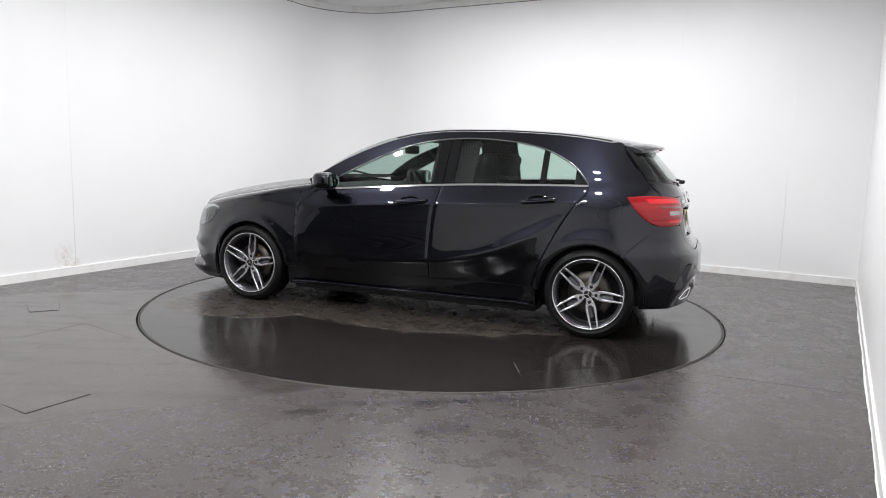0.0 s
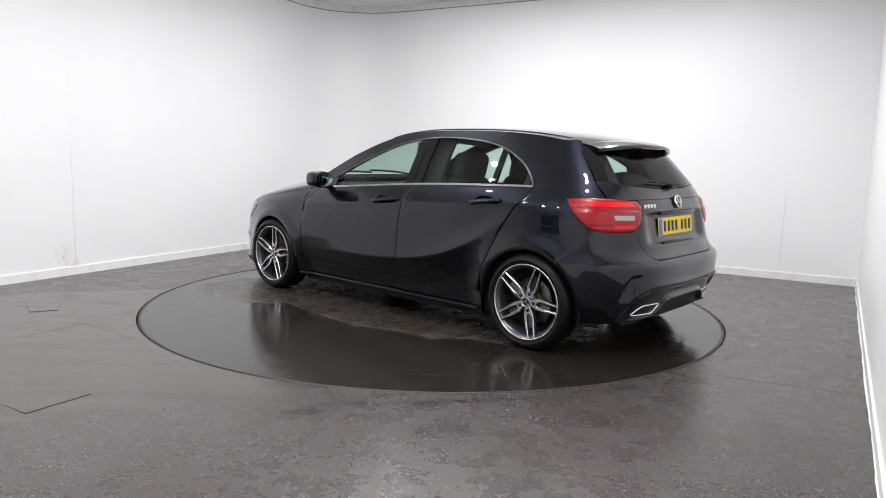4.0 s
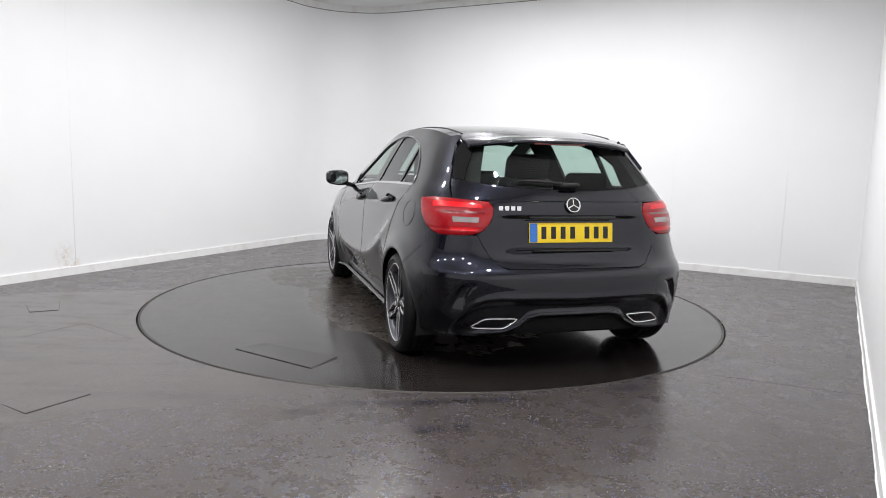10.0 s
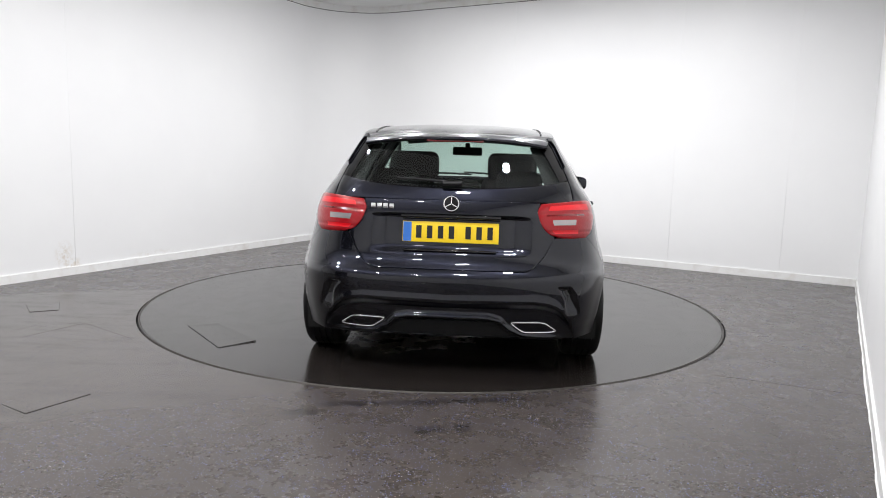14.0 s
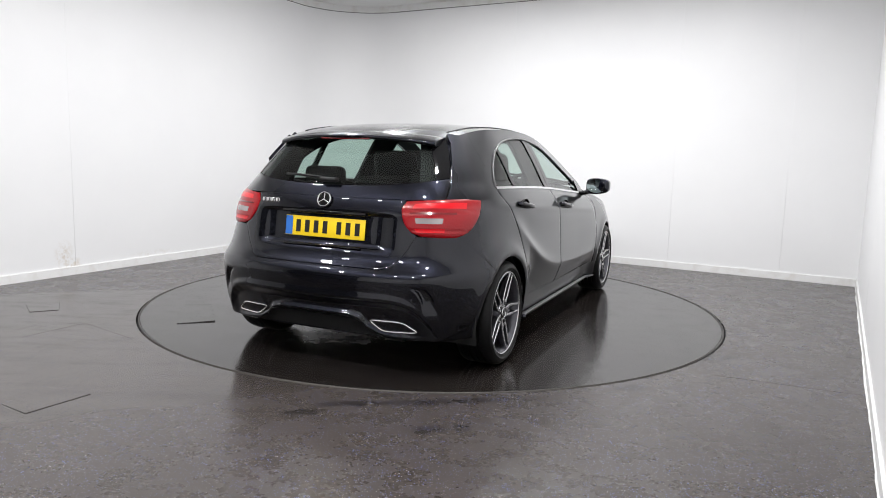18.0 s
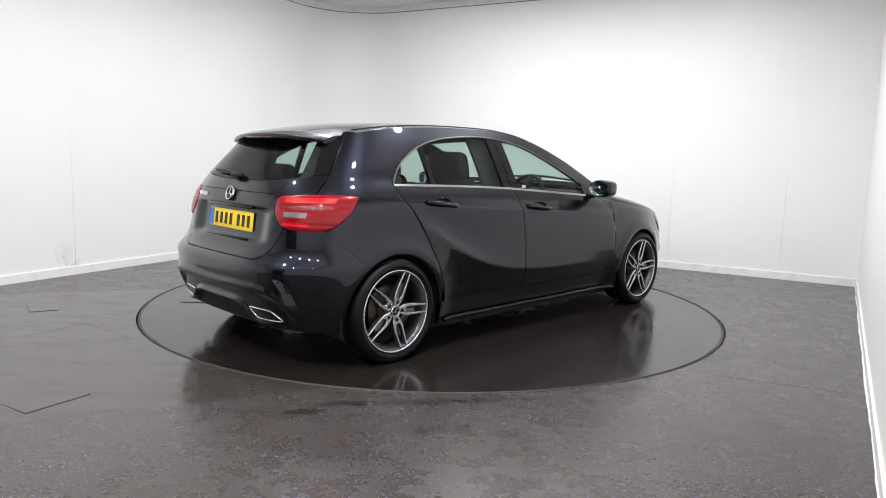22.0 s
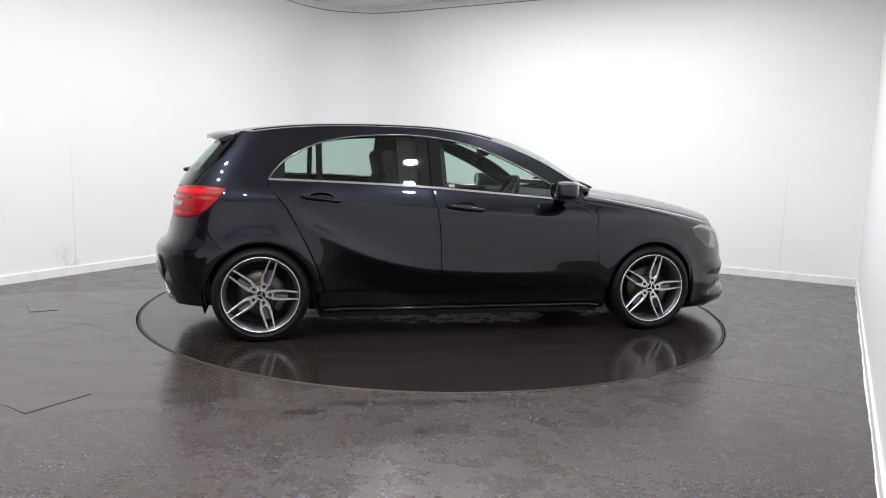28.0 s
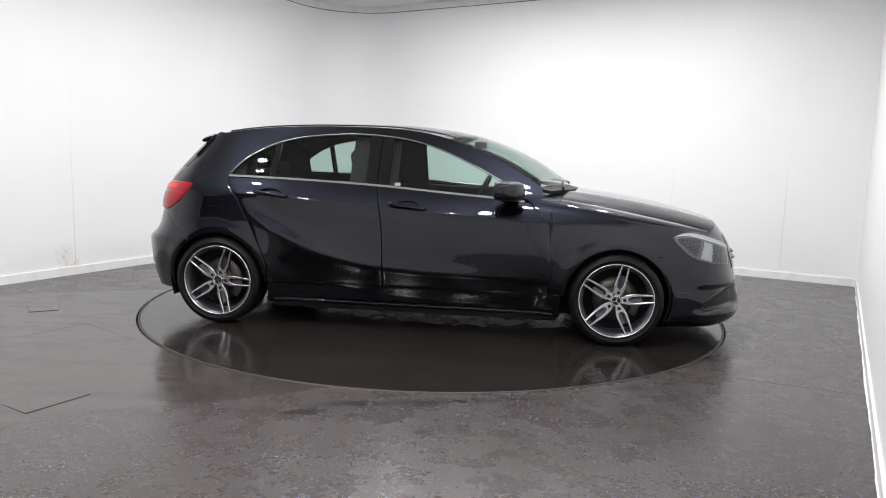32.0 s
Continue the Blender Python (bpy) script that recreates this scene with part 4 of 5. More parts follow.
tail_e = np.stack([-1.60 + 0.10 * u ** 2, rail_r[-1, 1] * u, 1.332 + (rail_r[-1, 2] - 1.332) * np.abs(u) ** 2.6], -1)
roof = coons(head_e, tail_e, rail_r * np.array([1, -1, 1]), rail_r)
centred("roof", roof, PAINT, car, 0.012)
for row in (roof[2], roof[-3]):
    part("roof_moulding", tube([tuple(p + np.array([0, 0, 0.001])) for p in row[:-4]], 0.005, 6), SATIN_BLACK, car)

# tail spoiler over the rear screen
tip_e = np.stack([-1.725 + 0.115 * np.abs(u) ** 2.2, (rail_r[-1, 1] - 0.015) * u, 1.306 - 0.035 * np.abs(u) ** 2.4], -1)
sp = []
for k in range(len(u)):
    a_, b_ = tail_e[k], tip_e[k]
    row = [a_ + (b_ - a_) * t + np.array([0, 0, 0.006 * math.sin(math.pi * t)]) for t in np.linspace(0, 1, 9)]
    row += [b_ + np.array(d) for d in ((-0.0045, 0, -0.0025), (-0.0065, 0, -0.008), (-0.005, 0, -0.015), (0.0, 0, -0.0195), (0.010, 0, -0.0225))]
    low = a_ + np.array([0.0, 0, -0.044])
    row += [row[-1] + (low - row[-1]) * t + np.array([0, 0, 0.006 * math.sin(math.pi * t)]) for t in np.linspace(0.15, 1, 6)]
    sp.append(row)
sp = np.array(sp)
bm = sheet(sp, 0)
for end in (0, -1):
    bm.faces.new([bm.verts.new(p) for p in sp[end]])
bmesh.ops.recalc_face_normals(bm, faces=bm.faces)
spoiler = part("tail_spoiler", bm, PAINT, car, "black roof spoiler over the rear screen", 50)
part("brake_lamp", box_bm(-1.722, -1.70, -0.16, 0.16, 1.278, 1.292, 0.004), RED_DEEP, car, "slim red high-level brake lamp")

# tailgate and rear screen
zz_ = np.linspace(0.605, 0.962, 40)
half = np.interp(zz_, [0.605, 0.62, 0.68, 0.768, 0.782, 0.802, 0.855, 0.915, 0.962], [0.40, 0.45, 0.505, 0.552, 0.560, 0.522, 0.479, 0.461, 0.476])
TG = np.stack([end_point(np.linspace(-1, 1, 81) * s_of_y(h, z), np.full(81, z)) for h, z in zip(half, zz_)])
centred("tailgate", TG, PAINT, car, 0.018, out=(-1, 0, 0), soft=ALL_EDGES)
zz_ = np.linspace(0.966, 1.302, 24)
half_o = np.interp(zz_, [p[1] for p in SEAM_UP], [p[0] for p in SEAM_UP]) - 0.004
half_i = half_o - np.interp(zz_, [0.966, 1.03, 1.302], [0.03, 0.05, 0.075])


def screen_foot(c):
    """Height of the rear screen's lower edge, c from 0 in the middle to 1 at the seam."""
    return 1.030 + 0.052 * np.abs(c) ** 2.4


def tail_patch(cs, low, high, rows, inner, outer, out=0.0):
    """Patch over the tailgate: cs run sideways between two half widths, rows go up between two height curves."""
    P = np.zeros((rows, len(cs), 3))
    for q, c in enumerate(cs):
        for r, t in enumerate(np.linspace(0, 1, rows)):
            z = float(low(c) * (1 - t) + high(c) * t)
            a, b = float(np.interp(z, zz_, inner)), float(np.interp(z, zz_, outer))
            y = math.copysign(a + (b - a) * abs(c), c)
            P[r, q] = end_point(math.copysign(s_of_y(abs(y), z), y), z, False, out)
    return P


zero_ = half_o * 0
FRM = tail_patch(np.linspace(0.0, 1.0, 8), lambda c: screen_foot(0.9 + 0.1 * c), lambda c: 1.302, 22, half_i, half_o)
paired("tailgate_frame", FRM, GLOSS_BLACK, car, 0.014)
LOW = tail_patch(np.linspace(-1, 1, 61), lambda c: 0.966, lambda c: screen_foot(c) - 0.005, 10, zero_, half_o)
centred("tailgate_shelf", LOW, PAINT, car, 0.014, out=(-1, 0, 1), soft=("i1", "j0", "j1"))
RS = tail_patch(np.linspace(-1, 1, 41), lambda c: screen_foot(0.9 * c), lambda c: 1.296, 18, zero_, half_i - 0.001, -0.003)
centred("rear_screen", RS, PRIVACY, car, 0, "tinted rear screen", out=(-1, 0, 0)).visible_shadow = False

# rear bumper
zz_ = np.concatenate((np.linspace(0.226, 0.553, 50), np.linspace(0.558, 0.60, 14)))
RB = np.stack([end_point(np.linspace(-1, 1, 241) * s_of_x(-arch_x(z) if z < 0.566 else float(np.interp(z, [0.566, 0.60], [-1.557, -1.588])), z), np.full(241, z)) for z in zz_])
parts_b = [sheet(RB, 0.03, flip=np.cross(RB[1, 120] - RB[0, 120], RB[0, 121] - RB[0, 120])[0] > 0, soft=("i0",))]
for sgn in (1, -1):
    zz2 = np.linspace(0.60, 0.775, 10)
    inner = np.interp(zz2, [0.60, 0.62, 0.68, 0.775], [0.405, 0.455, 0.51, 0.558])
    outer = np.interp(zz2, [0.60, 0.625, 0.70, 0.775], [-1.588, -1.612, -1.692, -1.773])
    B2 = np.stack([end_point(sgn * np.linspace(s_of_y(i, z), s_of_x(o, z), 20), np.full(20, z)) for i, o, z in zip(inner, outer, zz2)])
    nrm = np.cross(B2[1, 5] - B2[0, 5], B2[0, 6] - B2[0, 5])
    parts_b.append(sheet(B2, 0.012, flip=nrm[0] > 0))
part("rear_bumper", join(*parts_b), PAINT, car)

# tail lamps
tl_in = [S("y", 0.585, 0.779), S("y", 0.530, 0.800), S("y", 0.484, 0.855), S("y", 0.466, 0.915), S("y", 0.485, 0.957)]
tl_out = [S("x", x - 0.004, z) for x, z in LIGHT_OUT]
tl_low = [S("y", 0.585, 0.779), S("y", 0.67, 0.774), S("x", -1.779, 0.774)]
tl_top = [S("y", 0.485, 0.957), S("y", 0.62, 0.968), S("x", -1.68, 0.972), S("x", -1.559, WAIST)]
tl = end_patch(tl_in, tl_out, tl_low, tl_top, 26, 34, False, 0.003)
uu, vv = np.linspace(0, 1, 26)[:, None], np.linspace(0, 1, 34)[None, :]
puff = 0.013 * (np.sin(math.pi * uu) * np.sin(math.pi * np.clip(vv, 0, 1))) ** 0.6
# mould lines of the lens: a step along the top and a groove under the clear strip
puff = puff - 0.004 * np.exp(-((uu - 0.72 - 0.06 * vv) / 0.03) ** 2) - 0.004 * np.exp(-((uu - 0.30) / 0.03) ** 2)
tl_n = np.cross(np.gradient(tl, axis=1), np.gradient(tl, axis=0))
tl_n /= np.linalg.norm(tl_n, axis=2, keepdims=True)
if tl_n[13, 8, 0] > 0:
    tl_n = -tl_n
tl = tl + tl_n * puff[..., None]
tail_lamps = paired("tail_lamp", tl, RED_LENS, car, 0.03, "large red tail lamp", soft=ALL_EDGES)
for lamp_, sgn in zip(tail_lamps, (1, -1)):
    for nm, i0, i1, j0, j1, mt in (("reverse_lens", 12, 16, 5, 17, REVERSE_LENS), ("lamp_band", 17, 19, 3, 22, RED_DEEP), ("lamp_band", 6, 10, 3, 19, RED_BRIGHT), ("lamp_band", 20, 24, 4, 26, RED_BRIGHT)):
        Z = tl[i0:i1, j0:j1] + tl_n[i0:i1, j0:j1] * 0.0012
        part(nm, sheet(Z * np.array([1, sgn, 1]), 0, flip=sgn > 0), mt, lamp_)

# side glass, belt trim, pillars
win = {"front_window": (-0.175, 0.725), "rear_window": (-0.965, -0.335), "quarter_window": (-1.285, -1.005)}
for nm, (a, b) in win.items():
    xs = np.linspace(a, b, 26)
    for ob in paired(nm, columns(xs, lambda x: belt(x) + 0.012, lambda x: np.maximum(window_top(x) - 0.004, belt(x) + 0.014), 8, -0.006), GLASS, car, 0, "green tinted side window"):
        ob.visible_shadow = False
for nm, (a, b) in {"door_pillar": (-0.335, -0.258), "door_pillar_front": (-0.252, -0.175), "window_bar": (-1.005, -0.965)}.items():
    xs = np.linspace(a, b, 5)
    paired(nm, columns(xs, lambda x: belt(x) + 0.012, lambda x: window_top(x) + 0.006, 12, 0.001), GLOSS_BLACK, car, 0.02)
xs = np.linspace(-1.30, 0.735, 50)
paired("belt_trim", columns(xs, lambda x: belt(x) + 0.0005, lambda x: belt(x) + 0.0135, 4, 0.006), CHROME, car, 0.012, "chrome strip under the side windows")
xs = np.linspace(-1.298, 0.70, 60)
top_line = [(x, float(side_y(x, window_top(x))) + 0.003, float(window_top(x))) for x in xs]
for sgn in (1, -1):
    part("window_trim", tube([(x, sgn * y, z) for x, y, z in top_line], 0.006, 6), TRIM_DARK, car)

# hidden dark shell behind the joints, wheel housings and underside
shell = []
for sgn in (1, -1):
    xs = np.linspace(-1.70, 1.85, 90)
    lowz = lambda x: np.where(np.abs(x + AXLE) < 0.36, HUB_Z + np.sqrt(np.maximum(0.36 ** 2 - (x + AXLE) ** 2, 0)), np.where(np.abs(x - AXLE) < 0.36, HUB_Z + np.sqrt(np.maximum(0.36 ** 2 - (x - AXLE) ** 2, 0)), 0.2))
    P = columns(xs, lowz, lambda x: np.where(x < 0.8, belt(x) - 0.01, seam_z(x) - 0.07), 10, -0.028)
    shell.append(sheet(P * np.array([1, sgn, 1]), 0, flip=sgn < 0))
    for ax in (-AXLE, AXLE):
        arc = [(ax + 0.362 * math.cos(a), HUB_Z + 0.362 * math.sin(a)) for a in np.linspace(-0.35, math.pi + 0.35, 26)]
        shell.append(sheet(np.array([[(x, sgn * y, z) for y in (0.835, 0.70, 0.58)] for x, z in arc])))
        shell.append(sheet(np.array([[(ax + 0.362 * k * math.cos(a), sgn * 0.58, HUB_Z + 0.362 * k * math.sin(a)) for k in (0.05, 1.0)] for a in np.linspace(-0.35, math.pi + 0.35, 26)])))
shell.append(box_bm(-1.05, 2.06, -0.58, 0.58, 0.135, 0.21, 0.02))
shell.append(box_bm(-1.90, -1.00, -0.58, 0.58, 0.215, 0.26, 0.02))
shell.append(box_bm(-0.985, 0.985, -0.78, 0.78, 0.125, 0.21, 0.02))
zz_ = np.linspace(0.24, 0.95, 10)
shell.append(sheet(np.stack([end_point(np.linspace(-1, 1, 40) * s_of_x(-1.68, z), np.full(40, z), False, -0.06) for z in zz_])))
zz_ = np.linspace(0.2, 0.74, 8)
shell.append(sheet(np.stack([end_point(np.linspace(-1, 1, 40) * s_of_x(1.72, z, True), np.full(40, z), True, -0.05) for z in zz_])))
part("inner_shell", join(*shell), MATT_DARK, car)


# ---- wheels ----
def spoke_bm():
    """A twin spoke along z, face at +y: two arms round a slot that is rounded towards the hub, one foot at the hub."""
    bm = bmesh.new()
    rs = [0.030, 0.045, 0.060, 0.070, 0.0765, 0.080, 0.086, 0.095, 0.108, 0.125, 0.15, 0.175, 0.20, 0.22, 0.234]
    face = lambda r: -0.017 + 0.016 * ((r - 0.03) / 0.204) ** 1.6
    wide = lambda r: float(np.interp(r, [0.03, 0.05, 0.07, 0.095, 0.13, 0.18, 0.234], [0.018, 0.0235, 0.0315, 0.0355, 0.0350, 0.0310, 0.0270]))

    def slot(r):
        if r <= 0.0765:
            return 0.0
        lead = math.sqrt(max(0.0, 1 - (1 - min(1.0, (r - 0.0765) / 0.028)) ** 2))
        return lead * float(np.interp(r, [0.08, 0.12, 0.18, 0.234], [0.0165, 0.0200, 0.0185, 0.0165]))

    b, deep = 0.0030, 0.034
    for sg in (1, -1):
        rings = []
        for r in rs:
            i, o, y = slot(r), wide(r), face(r)
            cut = min(b, i)
            sec = [(i, y - deep * (0.5 if i == 0 else 1)), (i, y - cut), (i + cut, y), (o - b, y), (o, y - b), (o - 0.002, y - deep)]
            rings.append([bm.verts.new((sg * x, yy, r)) for x, yy in sec])
        for p, q in zip(rings, rings[1:]):
            for k in range(5):
                if k == 0 and p[0].co.x == 0 and q[0].co.x == 0:
                    continue
                f = bm.faces.new((p[k], q[k], q[k + 1], p[k + 1]) if sg > 0 else (p[k + 1], q[k + 1], q[k], p[k]))
                f.material_index = 1 if k in (1, 2, 3) else 0
    # recessed web in the inner part of the slot
    ring = [[bm.verts.new((x, face(r) - dy, r)) for x, dy in ((-0.019, 0.024), (0.0, 0.030), (0.019, 0.024))] for r in (0.070, 0.10, 0.14, 0.165)]
    for p, q in zip(ring, ring[1:]):
        for k in range(2):
            bm.faces.new((p[k], q[k], q[k + 1], p[k + 1]))
    bmesh.ops.remove_doubles(bm, verts=bm.verts, dist=1e-6)
    bmesh.ops.recalc_face_normals(bm, faces=bm.faces)
    return bm


def make_wheel():
    """A left wheel: its outer face looks to +y, centre at the origin; the face of the rim is at y = 0."""
    w = part("wheel", lathe([(0.232, -0.195), (0.222, -0.18), (0.214, -0.12), (0.210, -0.03), (0.222, -0.012), (0.231, -0.004), (0.2385, 0.0), (0.2425, -0.003), (0.243, -0.012)], 72), [ALLOY_GREY, MACHINED], None, "grey alloy wheel with machined twin spokes")
    part("rim_lip", lathe([(0.2315, -0.006), (0.2345, 0.0005), (0.2395, 0.0025), (0.2435, -0.002)], 72), MACHINED, w)
    tp = [(0.236, -0.205), (0.256, -0.214), (0.280, -0.208), (0.298, -0.196), (0.3025, -0.18)]
    for k in range(4):
        y = -0.165 + k * 0.036
        tp += [(0.3035, y), (0.3035, y + 0.002), (0.2960, y + 0.003), (0.2960, y + 0.008), (0.3035, y + 0.009)]
    tp += [(0.3025, -0.028), (0.299, -0.014), (0.291, -0.003), (0.2835, 0.003), (0.2825, 0.0045), (0.2805, 0.0050), (0.278, 0.0062), (0.268, 0.0088), (0.2665, 0.0102), (0.2640, 0.0104), (0.2625, 0.0090), (0.256, 0.006), (0.248, 0.004), (0.246, -0.002), (0.238, -0.012)]
    tyre = part("tyre", lathe(tp, 96), TYRE, w, "low black tyre", sharp=50)
    for k in range(5):
        turn = Matrix.Rotation(2 * math.pi * k / 5, 4, "Y")
        sp_ = spoke_bm()
        sp_.transform(turn)
        part("twin_spoke", sp_, [ALLOY_GREY, MACHINED], w, sharp=28)
        a = 2 * math.pi * k / 5
        blt = lathe([(0.0005, 0.0004), (0.0080, 0.0004), (0.0098, 0.0012), (0.0108, 0.0), (0.0108, -0.015)], 16)
        blt.transform(Matrix.Translation((0.055 * math.sin(a), -0.0142, 0.055 * math.cos(a))))
        part("wheel_bolt", blt, MATT_DARK, w)
    part("hub_dish", lathe([(0.030, -0.022), (0.048, -0.026), (0.062, -0.034), (0.066, -0.06)], 40), ALLOY_GREY, w)
    cap = part("hub_cap", lathe([(0.0005, -0.0115), (0.029, -0.0125), (0.033, -0.0155), (0.0335, -0.03)], 32), SATIN_BLACK, w, "black hub cap with a bright ring")
    part("cap_ring", lathe([(0.026, -0.0125), (0.0275, -0.0095), (0.031, -0.0095), (0.0325, -0.0135)], 32), MACHINED, cap)
    star = [box_bm(-0.0028, 0.0028, -0.0125, -0.0105, 0, 0.026, 0, m=Matrix.Rotation(2 * math.pi * q / 3, 4, "Y")) for q in range(3)]
    part("cap_boss", join(*star), CHROME, cap)
    part("brake_disc", lathe([(0.075, -0.085), (0.145, -0.085), (0.147, -0.095), (0.145, -0.107), (0.075, -0.107)], 48), STEEL, w, "worn steel brake disc")
    part("brake_hub", lathe([(0.001, -0.06), (0.072, -0.062), (0.076, -0.09)], 32), RUST, w)
    part("inner_barrel", lathe([(0.001, -0.15), (0.21, -0.15), (0.212, -0.13)], 40), MATT_DARK, w)
    return w


def caliper(w, ang):
    cal = box_bm(-0.055, 0.055, -0.13, -0.065, 0.105, 0.165, 0.012)
    cal.transform(Matrix.Rotation(ang, 4, "Y"))
    part("brake_caliper", cal, STEEL, w)


FACE_Y = 0.878
wheel_left = make_wheel()
caliper(wheel_left, -1.75)
spots_ = [(-AXLE, 1, -22), (AXLE, 1, -9), (-AXLE, -1, -20), (AXLE, -1, -12)]
for i, (ax, sgn, ang) in enumerate(spots_):
    base = pose(ax, sgn * FACE_Y, 0.3035, 0, 0, 0 if sgn > 0 else 180) @ Matrix.Rotation(radians(ang), 4, "Y")
    if i == 0:
        wheel_left.parent, wheel_left.matrix_basis = car, base
    else:
        copy_thing(wheel_left, base)


# ---- small parts of the car ----
def rounded_loop(cx, cz, a, b, n=28, power=3.0, skew=0.0):
    out = []
    for k in range(n):
        t = 2 * math.pi * k / n
        c, s = math.cos(t), math.sin(t)
        x, z = a * abs(c) ** (2 / power) * math.copysign(1, c), b * abs(s) ** (2 / power) * math.copysign(1, s)
        out.append((cx + x + skew * z, cz + z))
    return out


# exhaust trims and diffuser
for sgn in (1, -1):
    loop = [(-2.0, y, z) for y, z in rounded_loop(sgn * 0.463, 0.297, 0.094, 0.029, 60, 5.5, -sgn * 1.35)]
    loop = [(float(end_point(s_of_y(abs(y), z), z)[0]) - 0.004, y, z) for _, y, z in loop]
    ex = part("exhaust_trim", tube(loop, 0.0055, 8, True), CHROME, car, "bright exhaust trim in the rear bumper")
    bm = bmesh.new()
    mid_ = Vector((0, sgn * 0.463, 0.297))
    rings_ = [[bm.verts.new((p[0] + dx, mid_.y + (p[1] - mid_.y) * k, mid_.z + (p[2] - mid_.z) * k)) for p in loop] for dx, k in ((-0.003, 1.0), (0.0, 0.95), (0.03, 0.90))]
    for p_, q_ in zip(rings_, rings_[1:]):
        for k in range(len(loop)):
            bm.faces.new((p_[k], p_[(k + 1) % len(loop)], q_[(k + 1) % len(loop)], q_[k]))
    bmesh.ops.recalc_face_normals(bm, faces=bm.faces)
    part("exhaust_sleeve", bm, RUST, ex, "dull brown inner sleeve")
    bm = bmesh.new()
    bm.faces.new([bm.verts.new((p[0] + 0.028, mid_.y + (p[1] - mid_.y) * 0.92, mid_.z + (p[2] - mid_.z) * 0.92)) for p in loop])
    part("exhaust_mouth", bm, MATT_DARK, ex)
dz = np.linspace(0.236, 0.322, 9)
DF = np.stack([end_point(np.linspace(-1, 1, 41) * s_of_y(float(np.interp(z, [0.236, 0.25, 0.29, 0.335], [0.385, 0.365, 0.312, 0.28])), z), np.full(41, z), False, 0.004) for z in dz])
centred("diffuser", DF, SATIN_BLACK, car, 0.02, "dark diffuser under the rear bumper", out=(-1, 0, 0))
for sgn in (1, -1):
    vz = np.linspace(0.44, 0.505, 8)
    VN = np.stack([end_point(sgn * np.linspace(s_of_y(0.652 if z < 0.48 else 0.64, z), s_of_y(float(np.interp(z, [0.33, 0.40, 0.48, 0.515], [0.705, 0.688, 0.662, 0.642])), z), 6), np.full(6, z), False, 0.001) for z in vz])
    nrm = np.cross(VN[1, 2] - VN[0, 2], VN[0, 3] - VN[0, 2])
    part("bumper_vent", sheet(VN, 0.01, flip=nrm[0] > 0), GLOSS_BLACK, car)

# number plate: plain bars in place of its writing
PL = Matrix.Translation((-1.9125, 0, 0.791)) @ Matrix.Rotation(radians(6.5), 4, "Y")


def on_plate(bm):
    bm.transform(PL)
    return bm


plate = part("number_plate", on_plate(box_bm(-0.006, 0.0, -0.26, 0.26, -0.0555, 0.0555, 0.002)), YELLOW, car, "yellow rear number plate with a blue band")
part("plate_band", on_plate(box_bm(-0.0085, -0.006, 0.212, 0.257, -0.052, 0.052)), BLUE, plate)
for y in (0.172, 0.113, 0.054, -0.005, -0.095, -0.154, -0.213):
    part("plate_bar", on_plate(box_bm(-0.0085, -0.006, y - 0.0145, y + 0.0145, -0.034, 0.034)), PRINT, plate)

# round emblem and model bars on the tailgate
EM = Matrix.Translation((-1.915, 0, 0.945)) @ Matrix.Rotation(radians(17), 4, "Y") @ Matrix.Rotation(radians(90), 4, "Z")
em = lathe([(0.036, 0.004), (0.036, 0.010), (0.040, 0.013), (0.0435, 0.010), (0.044, 0.0)], 40)
em.transform(EM)
emblem = part("emblem_ring", em, CHROME, car, "round chrome emblem")
em = lathe([(0.0005, 0.004), (0.037, 0.004)], 32)
em.transform(EM)
part("emblem_disc", em, GLOSS_BLACK, emblem)
em = join(*[box_bm(-0.0035, 0.0035, 0.004, 0.010, 0, 0.038, 0.0015, 1, m=Matrix.Rotation(2 * math.pi * q / 3, 4, "Y")) for q in range(3)])
em.transform(EM)
part("emblem_boss", em, CHROME, emblem)
for k in range(4):
    y = 0.425 - 0.034 * k
    p = end_point(s_of_y(y, 0.925), 0.925, False, 0.003)
    part("badge_bar", box_bm(p[0] - 0.004, p[0] + 0.006, y - 0.013, y + 0.013, 0.912, 0.938, 0.002), CHROME, car, "chrome model bar")
part("boot_handle", box_bm(-1.934, -1.90, -0.27, 0.27, 0.867, 0.886, 0.006), GLOSS_BLACK, car)
part("boot_grip", box_bm(-1.958, -1.93, -0.25, 0.25, 0.688, 0.700, 0.005), GLOSS_BLACK, car)

# rear wiper
wp = [tuple(end_point(math.copysign(s_of_y(abs(y), z), y), z, False, 0.022)) for y, z in ((-0.02, 1.055), (0.08, 1.066), (0.20, 1.072), (0.30, 1.074))]
arm = part("rear_wiper", tube(wp, 0.007, 8), SATIN_BLACK, car, "black rear wiper")
part("wiper_cap", box_bm(-1.895, -1.85, -0.055, 0.055, 1.040, 1.066, 0.012, 3), SATIN_BLACK, arm)

# fuel flap on the left rear wing: a round joint
fz, fx = 0.865, -1.46
ring_ = [(fx + 0.08 * math.cos(a), fz + 0.075 * math.sin(a)) for a in np.linspace(0, 2 * math.pi, 40, endpoint=False)]
part("fuel_flap", tube([(x, float(side_y(x, z)) + 0.0002, z) for x, z in ring_], 0.0016, 6, True), PRINT, car)

